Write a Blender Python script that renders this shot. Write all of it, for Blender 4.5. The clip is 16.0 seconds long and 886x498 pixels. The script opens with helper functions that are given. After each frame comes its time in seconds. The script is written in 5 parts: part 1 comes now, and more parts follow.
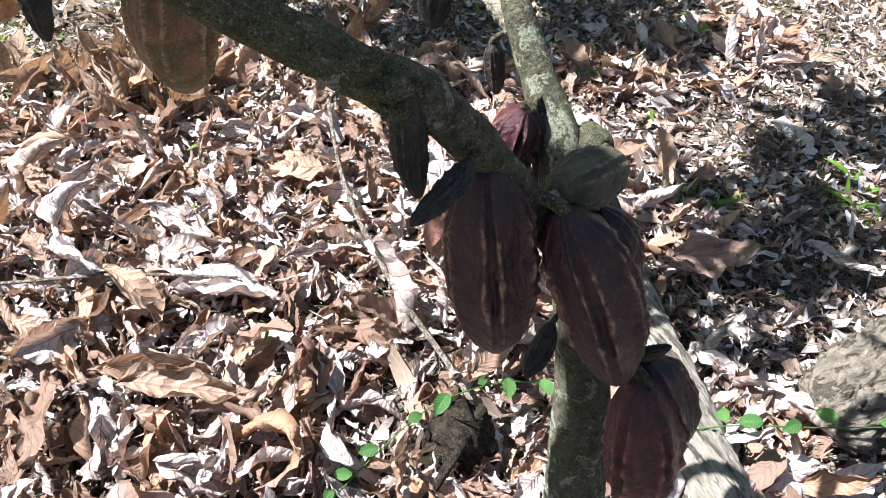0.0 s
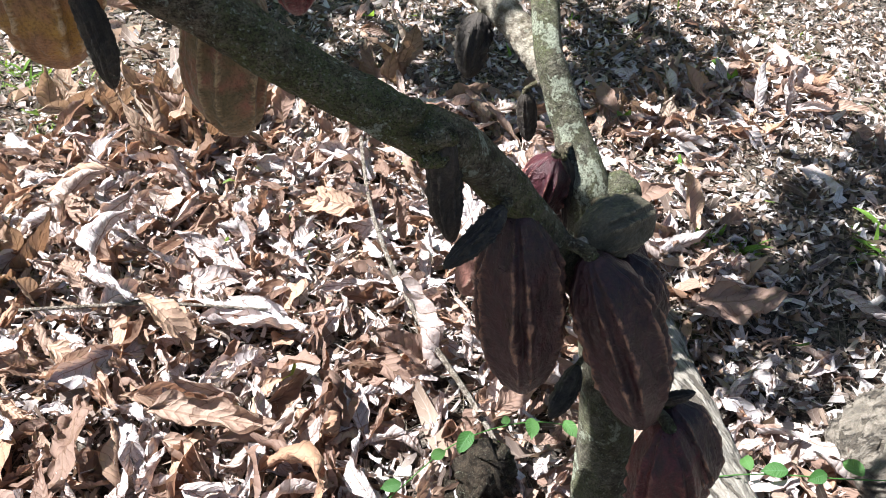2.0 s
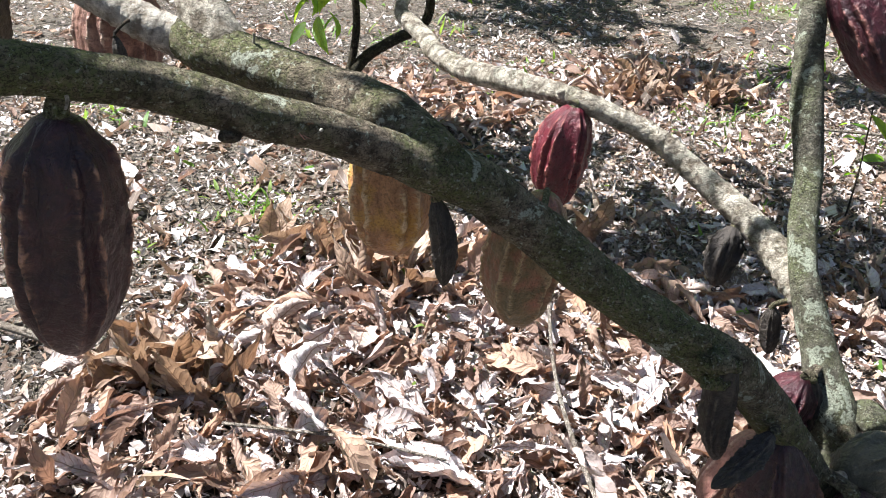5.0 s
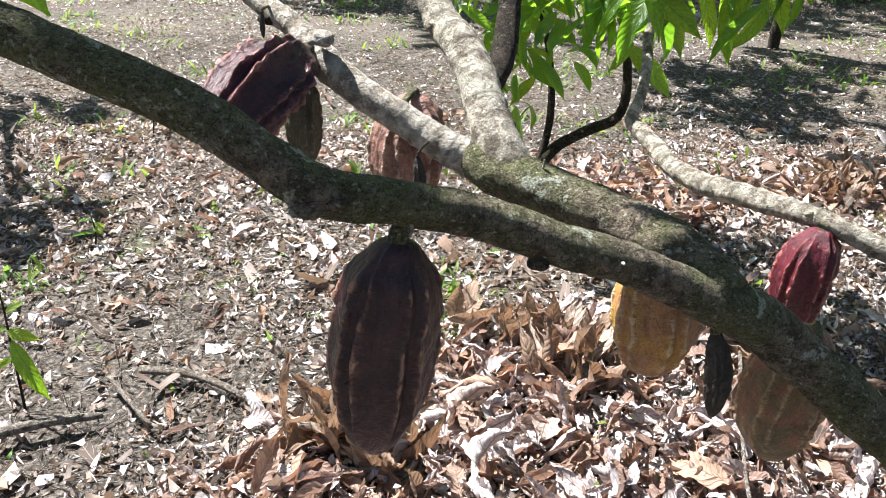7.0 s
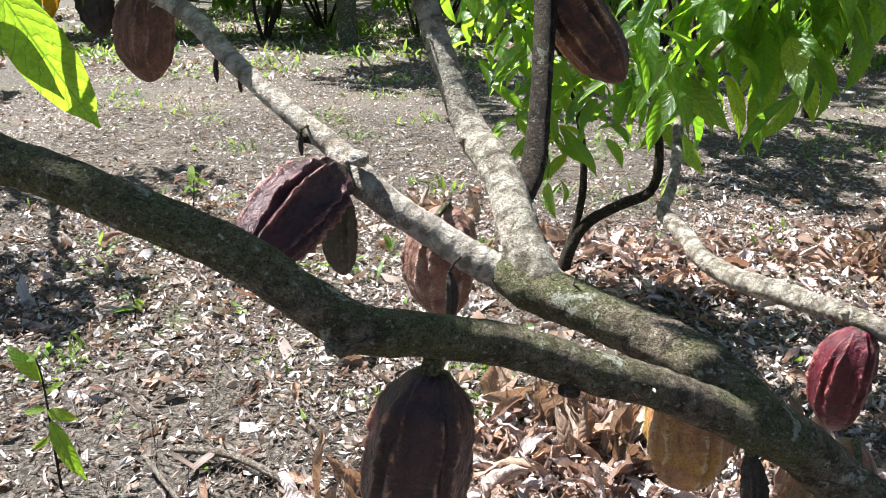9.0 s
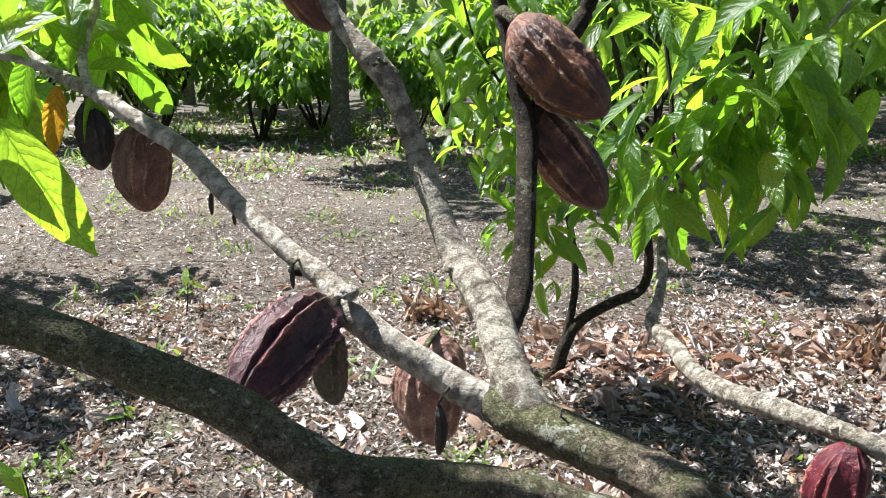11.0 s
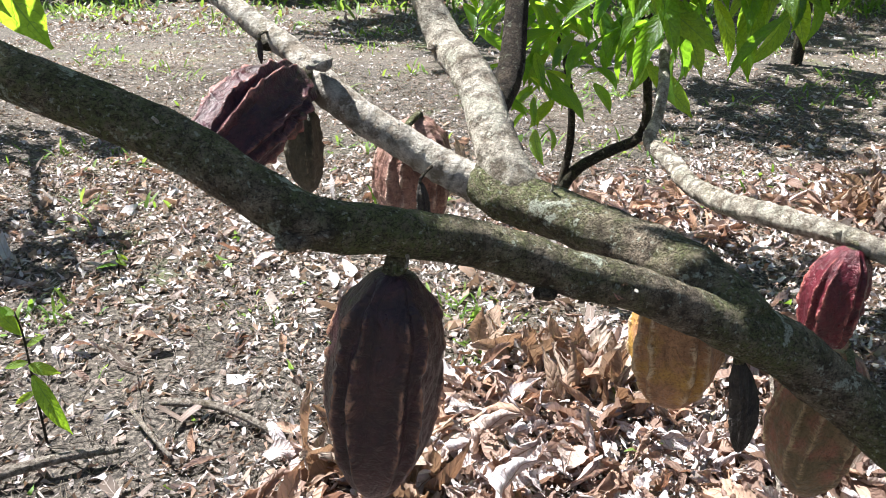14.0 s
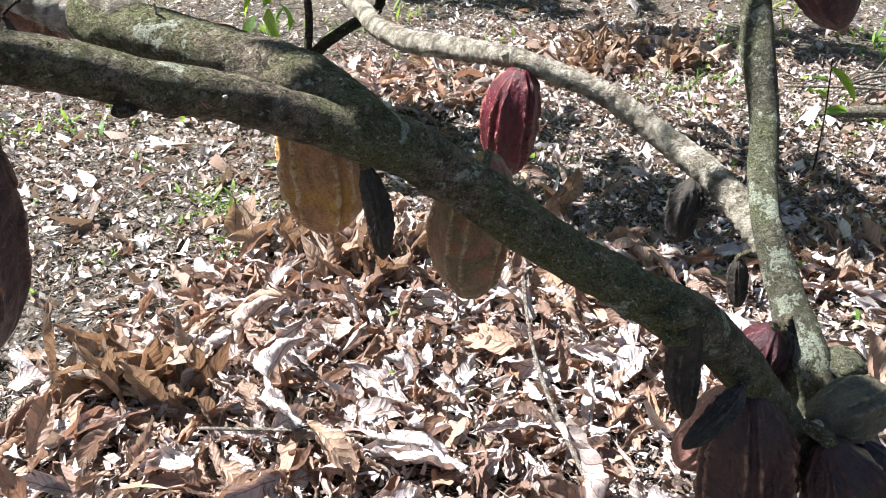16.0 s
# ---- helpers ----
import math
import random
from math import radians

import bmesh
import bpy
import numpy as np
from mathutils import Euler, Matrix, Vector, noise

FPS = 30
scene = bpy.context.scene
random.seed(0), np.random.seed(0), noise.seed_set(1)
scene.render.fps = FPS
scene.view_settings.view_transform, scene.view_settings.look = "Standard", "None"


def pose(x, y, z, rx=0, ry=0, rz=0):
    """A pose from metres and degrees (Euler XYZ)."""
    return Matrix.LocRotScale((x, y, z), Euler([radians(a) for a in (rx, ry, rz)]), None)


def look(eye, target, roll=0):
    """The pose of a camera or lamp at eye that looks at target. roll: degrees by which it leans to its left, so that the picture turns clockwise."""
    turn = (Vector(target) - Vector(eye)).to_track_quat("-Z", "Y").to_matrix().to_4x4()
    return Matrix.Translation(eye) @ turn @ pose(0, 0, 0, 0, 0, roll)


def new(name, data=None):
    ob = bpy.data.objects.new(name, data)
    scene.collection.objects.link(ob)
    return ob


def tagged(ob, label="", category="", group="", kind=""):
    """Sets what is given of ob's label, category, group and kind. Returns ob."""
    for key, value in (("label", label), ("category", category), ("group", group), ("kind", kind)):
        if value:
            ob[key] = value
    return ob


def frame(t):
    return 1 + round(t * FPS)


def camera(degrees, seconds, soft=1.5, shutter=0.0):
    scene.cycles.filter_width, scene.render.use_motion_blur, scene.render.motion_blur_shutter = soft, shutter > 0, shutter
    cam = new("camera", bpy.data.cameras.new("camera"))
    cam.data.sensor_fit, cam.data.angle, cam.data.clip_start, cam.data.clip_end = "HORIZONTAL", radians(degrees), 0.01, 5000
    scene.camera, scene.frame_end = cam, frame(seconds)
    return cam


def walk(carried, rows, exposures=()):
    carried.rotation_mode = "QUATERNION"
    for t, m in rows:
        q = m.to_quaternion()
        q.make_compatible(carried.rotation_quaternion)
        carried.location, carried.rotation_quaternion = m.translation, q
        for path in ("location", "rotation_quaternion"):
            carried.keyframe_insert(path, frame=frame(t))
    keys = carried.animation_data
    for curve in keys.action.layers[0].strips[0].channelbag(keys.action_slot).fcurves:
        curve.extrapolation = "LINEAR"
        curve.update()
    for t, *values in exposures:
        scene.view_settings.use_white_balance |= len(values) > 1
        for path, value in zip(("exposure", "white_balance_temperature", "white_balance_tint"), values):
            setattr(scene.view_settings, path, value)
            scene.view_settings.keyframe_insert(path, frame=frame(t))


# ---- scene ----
cam = camera(57.0, 16.0, soft=0.4)
PATH = [
    (0, (0.245, -0.166, 1.268), (0.928, 1.137, -0.087), 4.0),
    (0.5, (0.239, -0.166, 1.272), (0.885, 1.167, -0.073), 4.0),
    (1, (0.239, -0.17, 1.278), (0.883, 1.184, -0.045), 4.0),
    (1.5, (0.239, -0.176, 1.283), (0.888, 1.189, -0.027), 3.9),
    (2, (0.233, -0.177, 1.287), (0.881, 1.206, -0.005), 3.9),
    (2.5, (0.229, -0.17, 1.292), (0.881, 1.229, 0.021), 4.1),
    (3, (0.227, -0.166, 1.297), (0.887, 1.248, 0.046), 4.1),
    (3.5, (0.216, -0.161, 1.308), (0.885, 1.28, 0.093), 4.4),
    (4, (0.189, -0.156, 1.323), (0.819, 1.356, 0.176), 5.0),
    (4.5, (0.162, -0.155, 1.332), (0.654, 1.446, 0.238), 4.4),
    (5, (0.13, -0.163, 1.345), (0.477, 1.519, 0.32), 3.8),
    (5.2, (0.118, -0.165, 1.349), (0.402, 1.542, 0.345), 3.5),
    (7.3, (0.047, -0.159, 1.379), (-0.026, 1.643, 0.514), 2.1),
    (7.5, (0.047, -0.157, 1.38), (-0.041, 1.646, 0.52), 2.1),
    (8, (0.045, -0.155, 1.382), (-0.055, 1.653, 0.533), 1.9),
    (8.5, (0.042, -0.156, 1.393), (-0.071, 1.658, 0.559), 1.6),
    (9, (0.049, -0.157, 1.415), (-0.086, 1.7, 0.687), 0.8),
    (9.5, (0.051, -0.159, 1.428), (-0.086, 1.729, 0.782), 0.5),
    (10, (0.056, -0.163, 1.441), (-0.08, 1.748, 0.869), -0.0),
    (10.2, (0.057, -0.167, 1.447), (-0.077, 1.753, 0.906), -0.2),
    (12.3, (0.049, -0.153, 1.45), (-0.066, 1.784, 0.967), 0.5),
    (12.5, (0.051, -0.165, 1.446), (-0.074, 1.775, 0.975), -0.1),
    (13, (0.051, -0.155, 1.417), (-0.071, 1.763, 0.864), 0.2),
    (13.5, (0.054, -0.141, 1.388), (-0.061, 1.724, 0.676), 0.3),
    (14, (0.062, -0.135, 1.368), (-0.047, 1.685, 0.547), 0.1),
    (14.5, (0.077, -0.138, 1.351), (0.031, 1.644, 0.445), -0.2),
    (15, (0.103, -0.139, 1.338), (0.192, 1.607, 0.367), -0.1),
    (15.5, (0.133, -0.142, 1.329), (0.375, 1.564, 0.314), -0.2),
    (16, (0.162, -0.146, 1.317), (0.556, 1.511, 0.269), 0.1),
]
walk(cam, [(t, look(eye, target, roll)) for t, eye, target, roll in PATH], ((0, 1.99), (4, 1.92), (7.5, 1.93), (8.5, 1.9), (12.5, 1.8), (14.5, 1.95), (16, 1.9)))

# ---- sky and sun ----
SUN = Vector((-0.47, 0.28, 0.84)).normalized()
world = bpy.data.worlds.new("sky")
scene.world = world
world.use_nodes = True
wn = world.node_tree.nodes
sky = wn.new("ShaderNodeTexSky")
sky.sky_type = 'NISHITA'
sky.sun_disc = False
sky.sun_elevation = math.asin(SUN.z)
sky.sun_rotation = math.atan2(SUN.x, SUN.y)
wn["Background"].inputs["Strength"].default_value = 0.040
world.node_tree.links.new(sky.outputs["Color"], wn["Background"].inputs["Color"])
sun_data = bpy.data.lights.new("sun", 'SUN')
sun_data.energy, sun_data.angle, sun_data.color = 5.0, radians(0.53), (1.0, 0.985, 0.975)
sun = new("sun", sun_data)
sun.matrix_world = look(SUN * 40, (0, 0, 0))


# ---- materials ----
def mat(name):
    m = bpy.data.materials.new(name)
    m.use_nodes = True
    t = m.node_tree
    b = t.nodes["Principled BSDF"]
    return m, t, b


def node(t, kind, **inputs):
    n = t.nodes.new(kind)
    for k, v in inputs.items():
        n.inputs[k.replace("_", " ")].default_value = v
    return n


def coords(t, scale=1.0, stretch=(1, 1, 1), space="Object"):
    c = t.nodes.new("ShaderNodeTexCoord")
    mp = t.nodes.new("ShaderNodeMapping")
    mp.inputs["Scale"].default_value = [scale * s for s in stretch]
    t.links.new(c.outputs[space], mp.inputs["Vector"])
    return mp.outputs["Vector"]


def noise_tex(t, vec, scale, detail=4.0, rough=0.55, distortion=0.0):
    n = node(t, "ShaderNodeTexNoise", Scale=scale, Detail=detail, Roughness=rough, Distortion=distortion)
    t.links.new(vec, n.inputs["Vector"])
    return n.outputs["Fac"]


def ramp(t, fac, stops, steps=False):
    r = t.nodes.new("ShaderNodeValToRGB")
    e = r.color_ramp.elements
    if steps:
        r.color_ramp.interpolation = 'CONSTANT'
    while len(e) < len(stops):
        e.new(0.5)
    for q, (p, c) in zip(e, stops):
        q.position, q.color = p, (*c, 1) if len(c) == 3 else c
    t.links.new(fac, r.inputs["Fac"])
    return r.outputs["Color"]


def mix(t, fac, a, b, mode='MIX'):
    n = t.nodes.new("ShaderNodeMix")
    n.data_type, n.blend_type = 'RGBA', mode
    for value, slot in ((fac, n.inputs[0]), (a, n.inputs[6]), (b, n.inputs[7])):
        if isinstance(value, (int, float)):
            slot.default_value = value
        elif isinstance(value, tuple):
            slot.default_value = (*value, 1)
        else:
            t.links.new(value, slot)
    return n.outputs[2]


def math_node(t, op, a, b=None, c=None):
    n = t.nodes.new("ShaderNodeMath")
    n.operation = op
    for value, slot in zip((a, b, c), n.inputs):
        if value is None:
            continue
        if isinstance(value, (int, float)):
            slot.default_value = value
        else:
            t.links.new(value, slot)
    return n.outputs[0]


def bump(t, b, height, strength, distance):
    n = node(t, "ShaderNodeBump", Strength=strength, Distance=distance)
    t.links.new(height, n.inputs["Height"])
    t.links.new(n.outputs["Normal"], b.inputs["Normal"])
    return n.outputs["Normal"]


def bark_mat(name, dark, light, lichen, moss, lichen_at=0.60, moss_at=0.5, grit=1.0):
    """Bark: grain in two sizes, short cracks, soft moss and crusty lichen spots with ragged edges."""
    m, t, b = mat(name)
    v = coords(t)
    grain = noise_tex(t, v, 640, 4, 0.75)
    fine = noise_tex(t, v, 260, 5, 0.7)
    mid = noise_tex(t, v, 75, 5, 0.65)
    big = noise_tex(t, v, 30, 4, 0.6, 0.8)
    col = ramp(t, mid, [(0.40, dark), (0.60, light)])
    mossy = math_node(t, 'MULTIPLY', ramp(t, noise_tex(t, v, 11, 5, 0.7), [(moss_at - 0.06, (0, 0, 0)), (moss_at + 0.10, (1, 1, 1))]),
                      ramp(t, fine, [(0.38, (0.25, 0.25, 0.25)), (0.56, (1, 1, 1))]))
    col = mix(t, mossy, col, moss)
    pits = ramp(t, grain, [(0.36, (0.75 * grit,) * 3), (0.52, (0, 0, 0))])
    col = mix(t, pits, col, tuple(0.35 * x for x in dark))
    cv = coords(t, 1.0, (1, 1, 2.2))
    crack = ramp(t, math_node(t, 'ABSOLUTE', math_node(t, 'ADD', noise_tex(t, cv, 85, 4, 0.65, 0.6), -0.5)), [(0.0, (0.8 * grit,) * 3), (0.022, (0, 0, 0))])
    col = mix(t, crack, col, tuple(0.35 * x for x in dark))
    patch = math_node(t, 'MULTIPLY_ADD', fine, 0.36, big)
    spots = math_node(t, 'MULTIPLY', ramp(t, patch, [(lichen_at + 0.20, (0, 0, 0)), (lichen_at + 0.24, (1, 1, 1))]),
                      ramp(t, grain, [(0.38, (0.15, 0.15, 0.15)), (0.50, (0.9, 0.9, 0.9))]))
    flecks = ramp(t, noise_tex(t, v, 330, 3, 0.6), [(0.60, (0, 0, 0)), (0.68, (0.5, 0.5, 0.5))])
    col = mix(t, math_node(t, 'MAXIMUM', spots, flecks), col, lichen)
    sc = t.nodes.new("ShaderNodeAttribute")
    sc.attribute_name = "scar"
    col = mix(t, math_node(t, 'MULTIPLY', sc.outputs["Fac"], 0.8), col, tuple(0.3 * x for x in dark))
    t.links.new(col, b.inputs["Base Color"])
    b.inputs["Roughness"].default_value = 0.88
    b.inputs["Specular IOR Level"].default_value = 0.2
    h = math_node(t, 'MULTIPLY_ADD', grain, 0.22, math_node(t, 'MULTIPLY_ADD', fine, 0.45, mid))
    h = math_node(t, 'MULTIPLY_ADD', crack, -0.35, h)
    bump(t, b, math_node(t, 'MULTIPLY_ADD', spots, 0.12, h), 1.0, 0.018)
    return m


MOSSY = bark_mat("mossy_bark", (0.078, 0.061, 0.045), (0.30, 0.245, 0.18), (0.50, 0.53, 0.43), (0.15, 0.165, 0.07), 0.60, 0.46)
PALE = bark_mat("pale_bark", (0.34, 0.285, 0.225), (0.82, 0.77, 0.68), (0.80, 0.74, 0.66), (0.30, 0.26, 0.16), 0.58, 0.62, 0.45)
GREY = bark_mat("grey_bark", (0.08, 0.074, 0.056), (0.215, 0.20, 0.155), (0.44, 0.48, 0.38), (0.15, 0.165, 0.085), 0.55, 0.50)
# dark bark, deepened further so its colour carries the upright branch's shade
DARK_SHADED = bark_mat("dark_shaded_bark", (0.024, 0.018, 0.013), (0.085, 0.064, 0.045), (0.20, 0.21, 0.16), (0.045, 0.046, 0.024), 0.61, 0.52)
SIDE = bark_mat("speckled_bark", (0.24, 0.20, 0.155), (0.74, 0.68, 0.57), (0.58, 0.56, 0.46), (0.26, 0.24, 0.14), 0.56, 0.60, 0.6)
DEADWOOD = bark_mat("dead_wood", (0.10, 0.085, 0.065), (0.42, 0.38, 0.31), (0.55, 0.53, 0.46), (0.22, 0.19, 0.14), 0.6, 0.55)
TWIG = bark_mat("dry_twig", (0.16, 0.13, 0.105), (0.50, 0.44, 0.38), (0.45, 0.42, 0.36), (0.2, 0.16, 0.11), 0.6, 0.55)


def pod_mat(name, skin, skin2, rib, gloss=0.42, blotch=None, wart=1.0, feather=0.25):
    """Rind: mottled skin, worn pale ridge crests, and pale streaks that run out sideways from the ridges."""
    m, t, b = mat(name)
    v = coords(t)
    mott = noise_tex(t, coords(t, 1.0, (1, 1, 0.5)), 70, 5, 0.65, 1.0)
    big = noise_tex(t, v, 24, 4, 0.6)
    grain = noise_tex(t, v, 480, 4, 0.7)
    pimple = noise_tex(t, v, 190, 4, 0.65, 0.5)
    col = ramp(t, mott, [(0.38, skin), (0.62, skin2)])
    if blotch:
        col = mix(t, ramp(t, big, [(0.48, (0, 0, 0)), (0.62, (0.9, 0.9, 0.9))]), col, blotch)
    a = t.nodes.new("ShaderNodeAttribute")
    a.attribute_name = "rib"
    crest = a.outputs["Fac"]
    streak = ramp(t, noise_tex(t, coords(t, 1.0, (0.22, 0.22, 1)), 260, 3, 0.6, 0.8), [(0.47, (0, 0, 0)), (0.60, (1, 1, 1))])
    near = ramp(t, math_node(t, 'MULTIPLY_ADD', mott, 0.7, crest), [(0.42, (0, 0, 0)), (0.80, (feather,) * 3)])
    col = mix(t, math_node(t, 'MULTIPLY', streak, near), col, rib)
    worn = math_node(t, 'MULTIPLY_ADD', pimple, 0.8, math_node(t, 'MULTIPLY_ADD', big, 0.7, crest))
    col = mix(t, ramp(t, math_node(t, 'MULTIPLY', worn, 0.4), [(0.455, (0, 0, 0)), (0.56, (0.9, 0.9, 0.9))]), col, rib)
    col = mix(t, ramp(t, grain, [(0.36, (0.55, 0.55, 0.55)), (0.52, (0, 0, 0))]), col, tuple(0.4 * x for x in skin))
    scurf = ramp(t, noise_tex(t, v, 120, 6, 0.75), [(0.60, (0, 0, 0)), (0.70, (0.08, 0.08, 0.08))])
    col = mix(t, scurf, col, tuple(0.5 * x + 0.05 for x in rib))
    t.links.new(col, b.inputs["Base Color"])
    t.links.new(ramp(t, pimple, [(0.3, (gloss,) * 3), (0.7, (gloss + 0.22,) * 3)]), b.inputs["Roughness"])
    b.inputs["Specular IOR Level"].default_value = 0.38
    h = math_node(t, 'MULTIPLY_ADD', grain, 0.12, math_node(t, 'MULTIPLY_ADD', pimple, 0.40, math_node(t, 'MULTIPLY', mott, 0.8 * wart)))
    bump(t, b, math_node(t, 'MULTIPLY_ADD', math_node(t, 'MULTIPLY', streak, near), 0.25, h), 1.0, 0.0045)
    return m


P_MAROON = pod_mat("maroon_rind", (0.018, 0.0065, 0.010), (0.044, 0.0135, 0.018), (0.36, 0.19, 0.125), 0.26, None, 1.0, 0.22)
P_WINE = pod_mat("wine_rind", (0.022, 0.006, 0.008), (0.080, 0.012, 0.017), (0.28, 0.11, 0.085), 0.26, None, 1.0, 0.25)
P_RED = pod_mat("red_rind", (0.055, 0.007, 0.013), (0.115, 0.013, 0.023), (0.36, 0.12, 0.10), 0.24, None, 1.3, 0.3)
P_TAN = pod_mat("mottled_rind", (0.10, 0.078, 0.036), (0.215, 0.14, 0.075), (0.46, 0.34, 0.20), 0.38, (0.30, 0.115, 0.08), 1.0, 0.75)
P_YELLOW = pod_mat("ripening_rind", (0.21, 0.105, 0.05), (0.40, 0.20, 0.095), (0.58, 0.42, 0.26), 0.40, (0.46, 0.26, 0.05), 1.0, 0.75)
P_GREEN = pod_mat("olive_rind", (0.040, 0.037, 0.026), (0.088, 0.077, 0.050), (0.20, 0.17, 0.115), 0.5, None, 1.5, 0.4)
P_BLACK = pod_mat("black_rind", (0.016, 0.013, 0.012), (0.050, 0.041, 0.034), (0.105, 0.088, 0.072), 0.55, None, 2.0, 0.3)
P_ROSE = pod_mat("rose_rind", (0.10, 0.045, 0.038), (0.25, 0.13, 0.10), (0.48, 0.34, 0.27), 0.45, (0.32, 0.19, 0.15), 1.2, 0.6)
P_PINK = pod_mat("pinkish_rind", (0.22, 0.10, 0.08), (0.31, 0.16, 0.125), (0.46, 0.30, 0.24), 0.5, None, 1.0, 0.5)
P_PURPLE = pod_mat("purple_rind", (0.026, 0.0075, 0.012), (0.065, 0.0145, 0.021), (0.30, 0.12, 0.10), 0.26, None, 1.3, 0.35)
P_RUST = pod_mat("rusty_rind", (0.036, 0.014, 0.010), (0.10, 0.034, 0.019), (0.44, 0.24, 0.12), 0.38, (0.20, 0.07, 0.033), 1.0, 0.45)
P_BROWN = pod_mat("brown_rind", (0.085, 0.038, 0.028), (0.20, 0.10, 0.068), (0.33, 0.20, 0.14), 0.5, None, 2.2, 0.4)


def leaf_mat(name, greens, glow, rough, veins, clear, island=False, relief=0.0025, stain=None):
    """Leaf blade: colour varies from leaf to leaf, veins follow the blade, light passes through; a dry one is stained and browned at the rim."""
    m, t, b = mat(name)
    if island:
        rnd = t.nodes.new("ShaderNodeNewGeometry").outputs["Random Per Island"]
    else:
        rnd = t.nodes.new("ShaderNodeObjectInfo").outputs["Random"]
    n = len(greens)
    base = ramp(t, rnd, [(i / n, c) for i, c in enumerate(greens)], True)
    through_col = ramp(t, math_node(t, 'FRACT', math_node(t, 'MULTIPLY', rnd, 7.13)), [(0.0, glow[0]), (1.0, glow[1])])
    uv = t.nodes.new("ShaderNodeTexCoord")
    s = t.nodes.new("ShaderNodeSeparateXYZ")
    t.links.new(uv.outputs["UV"], s.inputs["Vector"])
    across = math_node(t, 'ABSOLUTE', math_node(t, 'MULTIPLY_ADD', s.outputs["Y"], 2.0, -1.0))
    mid = math_node(t, 'LESS_THAN', across, 0.04)
    jitter = noise_tex(t, coords(t, 1.0, (1, 1, 1), "UV"), 5.0, 2, 0.5)
    wave = math_node(t, 'FRACT', math_node(t, 'ADD', math_node(t, 'MULTIPLY', jitter, 1.3), math_node(t, 'MULTIPLY_ADD', s.outputs["X"], 9.0, math_node(t, 'MULTIPLY', across, -1.7))))
    off = math_node(t, 'ABSOLUTE', math_node(t, 'ADD', wave, -0.5))
    side = math_node(t, 'LESS_THAN', off, 0.03)
    vein = math_node(t, 'MULTIPLY', math_node(t, 'MAXIMUM', mid, side), 0.8)
    wide = noise_tex(t, coords(t), 30, 5, 0.68)
    speck = noise_tex(t, coords(t, 1.0, (1, 1, 1), "UV"), 45, 4, 0.7)
    base = mix(t, ramp(t, wide, [(0.32, (0.45, 0.45, 0.45)), (0.56, (0, 0, 0))]), base, stain or tuple(0.5 * x for x in greens[0]))
    if stain:
        rim = ramp(t, math_node(t, 'MULTIPLY', math_node(t, 'MULTIPLY_ADD', wide, 0.8, across), 0.5556), [(1.28 / 1.8, (0, 0, 0)), (1.55 / 1.8, (0.6, 0.6, 0.6))])
        base = mix(t, rim, base, tuple(0.9 * x for x in stain))
        base = mix(t, ramp(t, speck, [(0.33, (0.5, 0.5, 0.5)), (0.42, (0, 0, 0))]), base, tuple(0.5 * x for x in stain))
    else:
        base = mix(t, ramp(t, speck, [(0.35, (0.4, 0.4, 0.4)), (0.6, (0, 0, 0))]), base, tuple(0.6 * x for x in greens[0]))
    base = mix(t, vein, base, veins)
    t.links.new(base, b.inputs["Base Color"])
    b.inputs["Roughness"].default_value = rough
    b.inputs["Specular IOR Level"].default_value = 0.5 if rough < 0.4 else 0.25
    puff = math_node(t, 'POWER', math_node(t, 'MULTIPLY', off, 2.0), 0.5)
    h = math_node(t, 'ADD', math_node(t, 'MULTIPLY_ADD', mid, -0.6, puff), math_node(t, 'MULTIPLY_ADD', speck, 0.5, math_node(t, 'MULTIPLY', wide, 0.8)))
    nrm = bump(t, b, h, 0.8, relief)
    tr = t.nodes.new("ShaderNodeBsdfTranslucent")
    t.links.new(mix(t, vein, mix(t, ramp(t, wide, [(0.35, (0.45, 0.45, 0.45)), (0.6, (0, 0, 0))]), through_col, tuple(0.5 * x for x in glow[0])), tuple(0.5 * x for x in glow[0])), tr.inputs["Color"])
    t.links.new(nrm, tr.inputs["Normal"])
    mx = t.nodes.new("ShaderNodeMixShader")
    mx.inputs[0].default_value = clear
    t.links.new(b.outputs[0], mx.inputs[1])
    t.links.new(tr.outputs[0], mx.inputs[2])
    t.links.new(mx.outputs[0], t.nodes["Material Output"].inputs["Surface"])
    return m


GREENS = [(0.035, 0.085, 0.018), (0.05, 0.12, 0.022), (0.075, 0.16, 0.03), (0.045, 0.10, 0.02)]
GLOW = [(0.26, 0.56, 0.025), (0.54, 0.80, 0.05)]
LEAF = leaf_mat("green_leaf", GREENS, GLOW, 0.26, (0.13, 0.22, 0.06), 0.5, False, 0.0013)
LEAF_FAR = leaf_mat("far_leaf", [(0.04, 0.095, 0.022), (0.065, 0.14, 0.032), (0.09, 0.175, 0.042)], [(0.30, 0.58, 0.04), (0.50, 0.74, 0.08)], 0.38, (0.07, 0.13, 0.035), 0.5, True)
# woodland greens paled and greyed: distance haze is put into the colour
LEAF_HAZY = leaf_mat("hazy_woodland_leaf", [(0.12, 0.17, 0.07), (0.18, 0.23, 0.10), (0.23, 0.27, 0.14)], [(0.30, 0.48, 0.10), (0.45, 0.58, 0.18)], 0.5, (0.12, 0.18, 0.07), 0.45, True)
LEAF_ORANGE = leaf_mat("orange_leaf", [(0.45, 0.2, 0.02), (0.5, 0.25, 0.03)], [(0.8, 0.4, 0.03), (0.85, 0.45, 0.04)], 0.5, (0.5, 0.3, 0.06), 0.5)
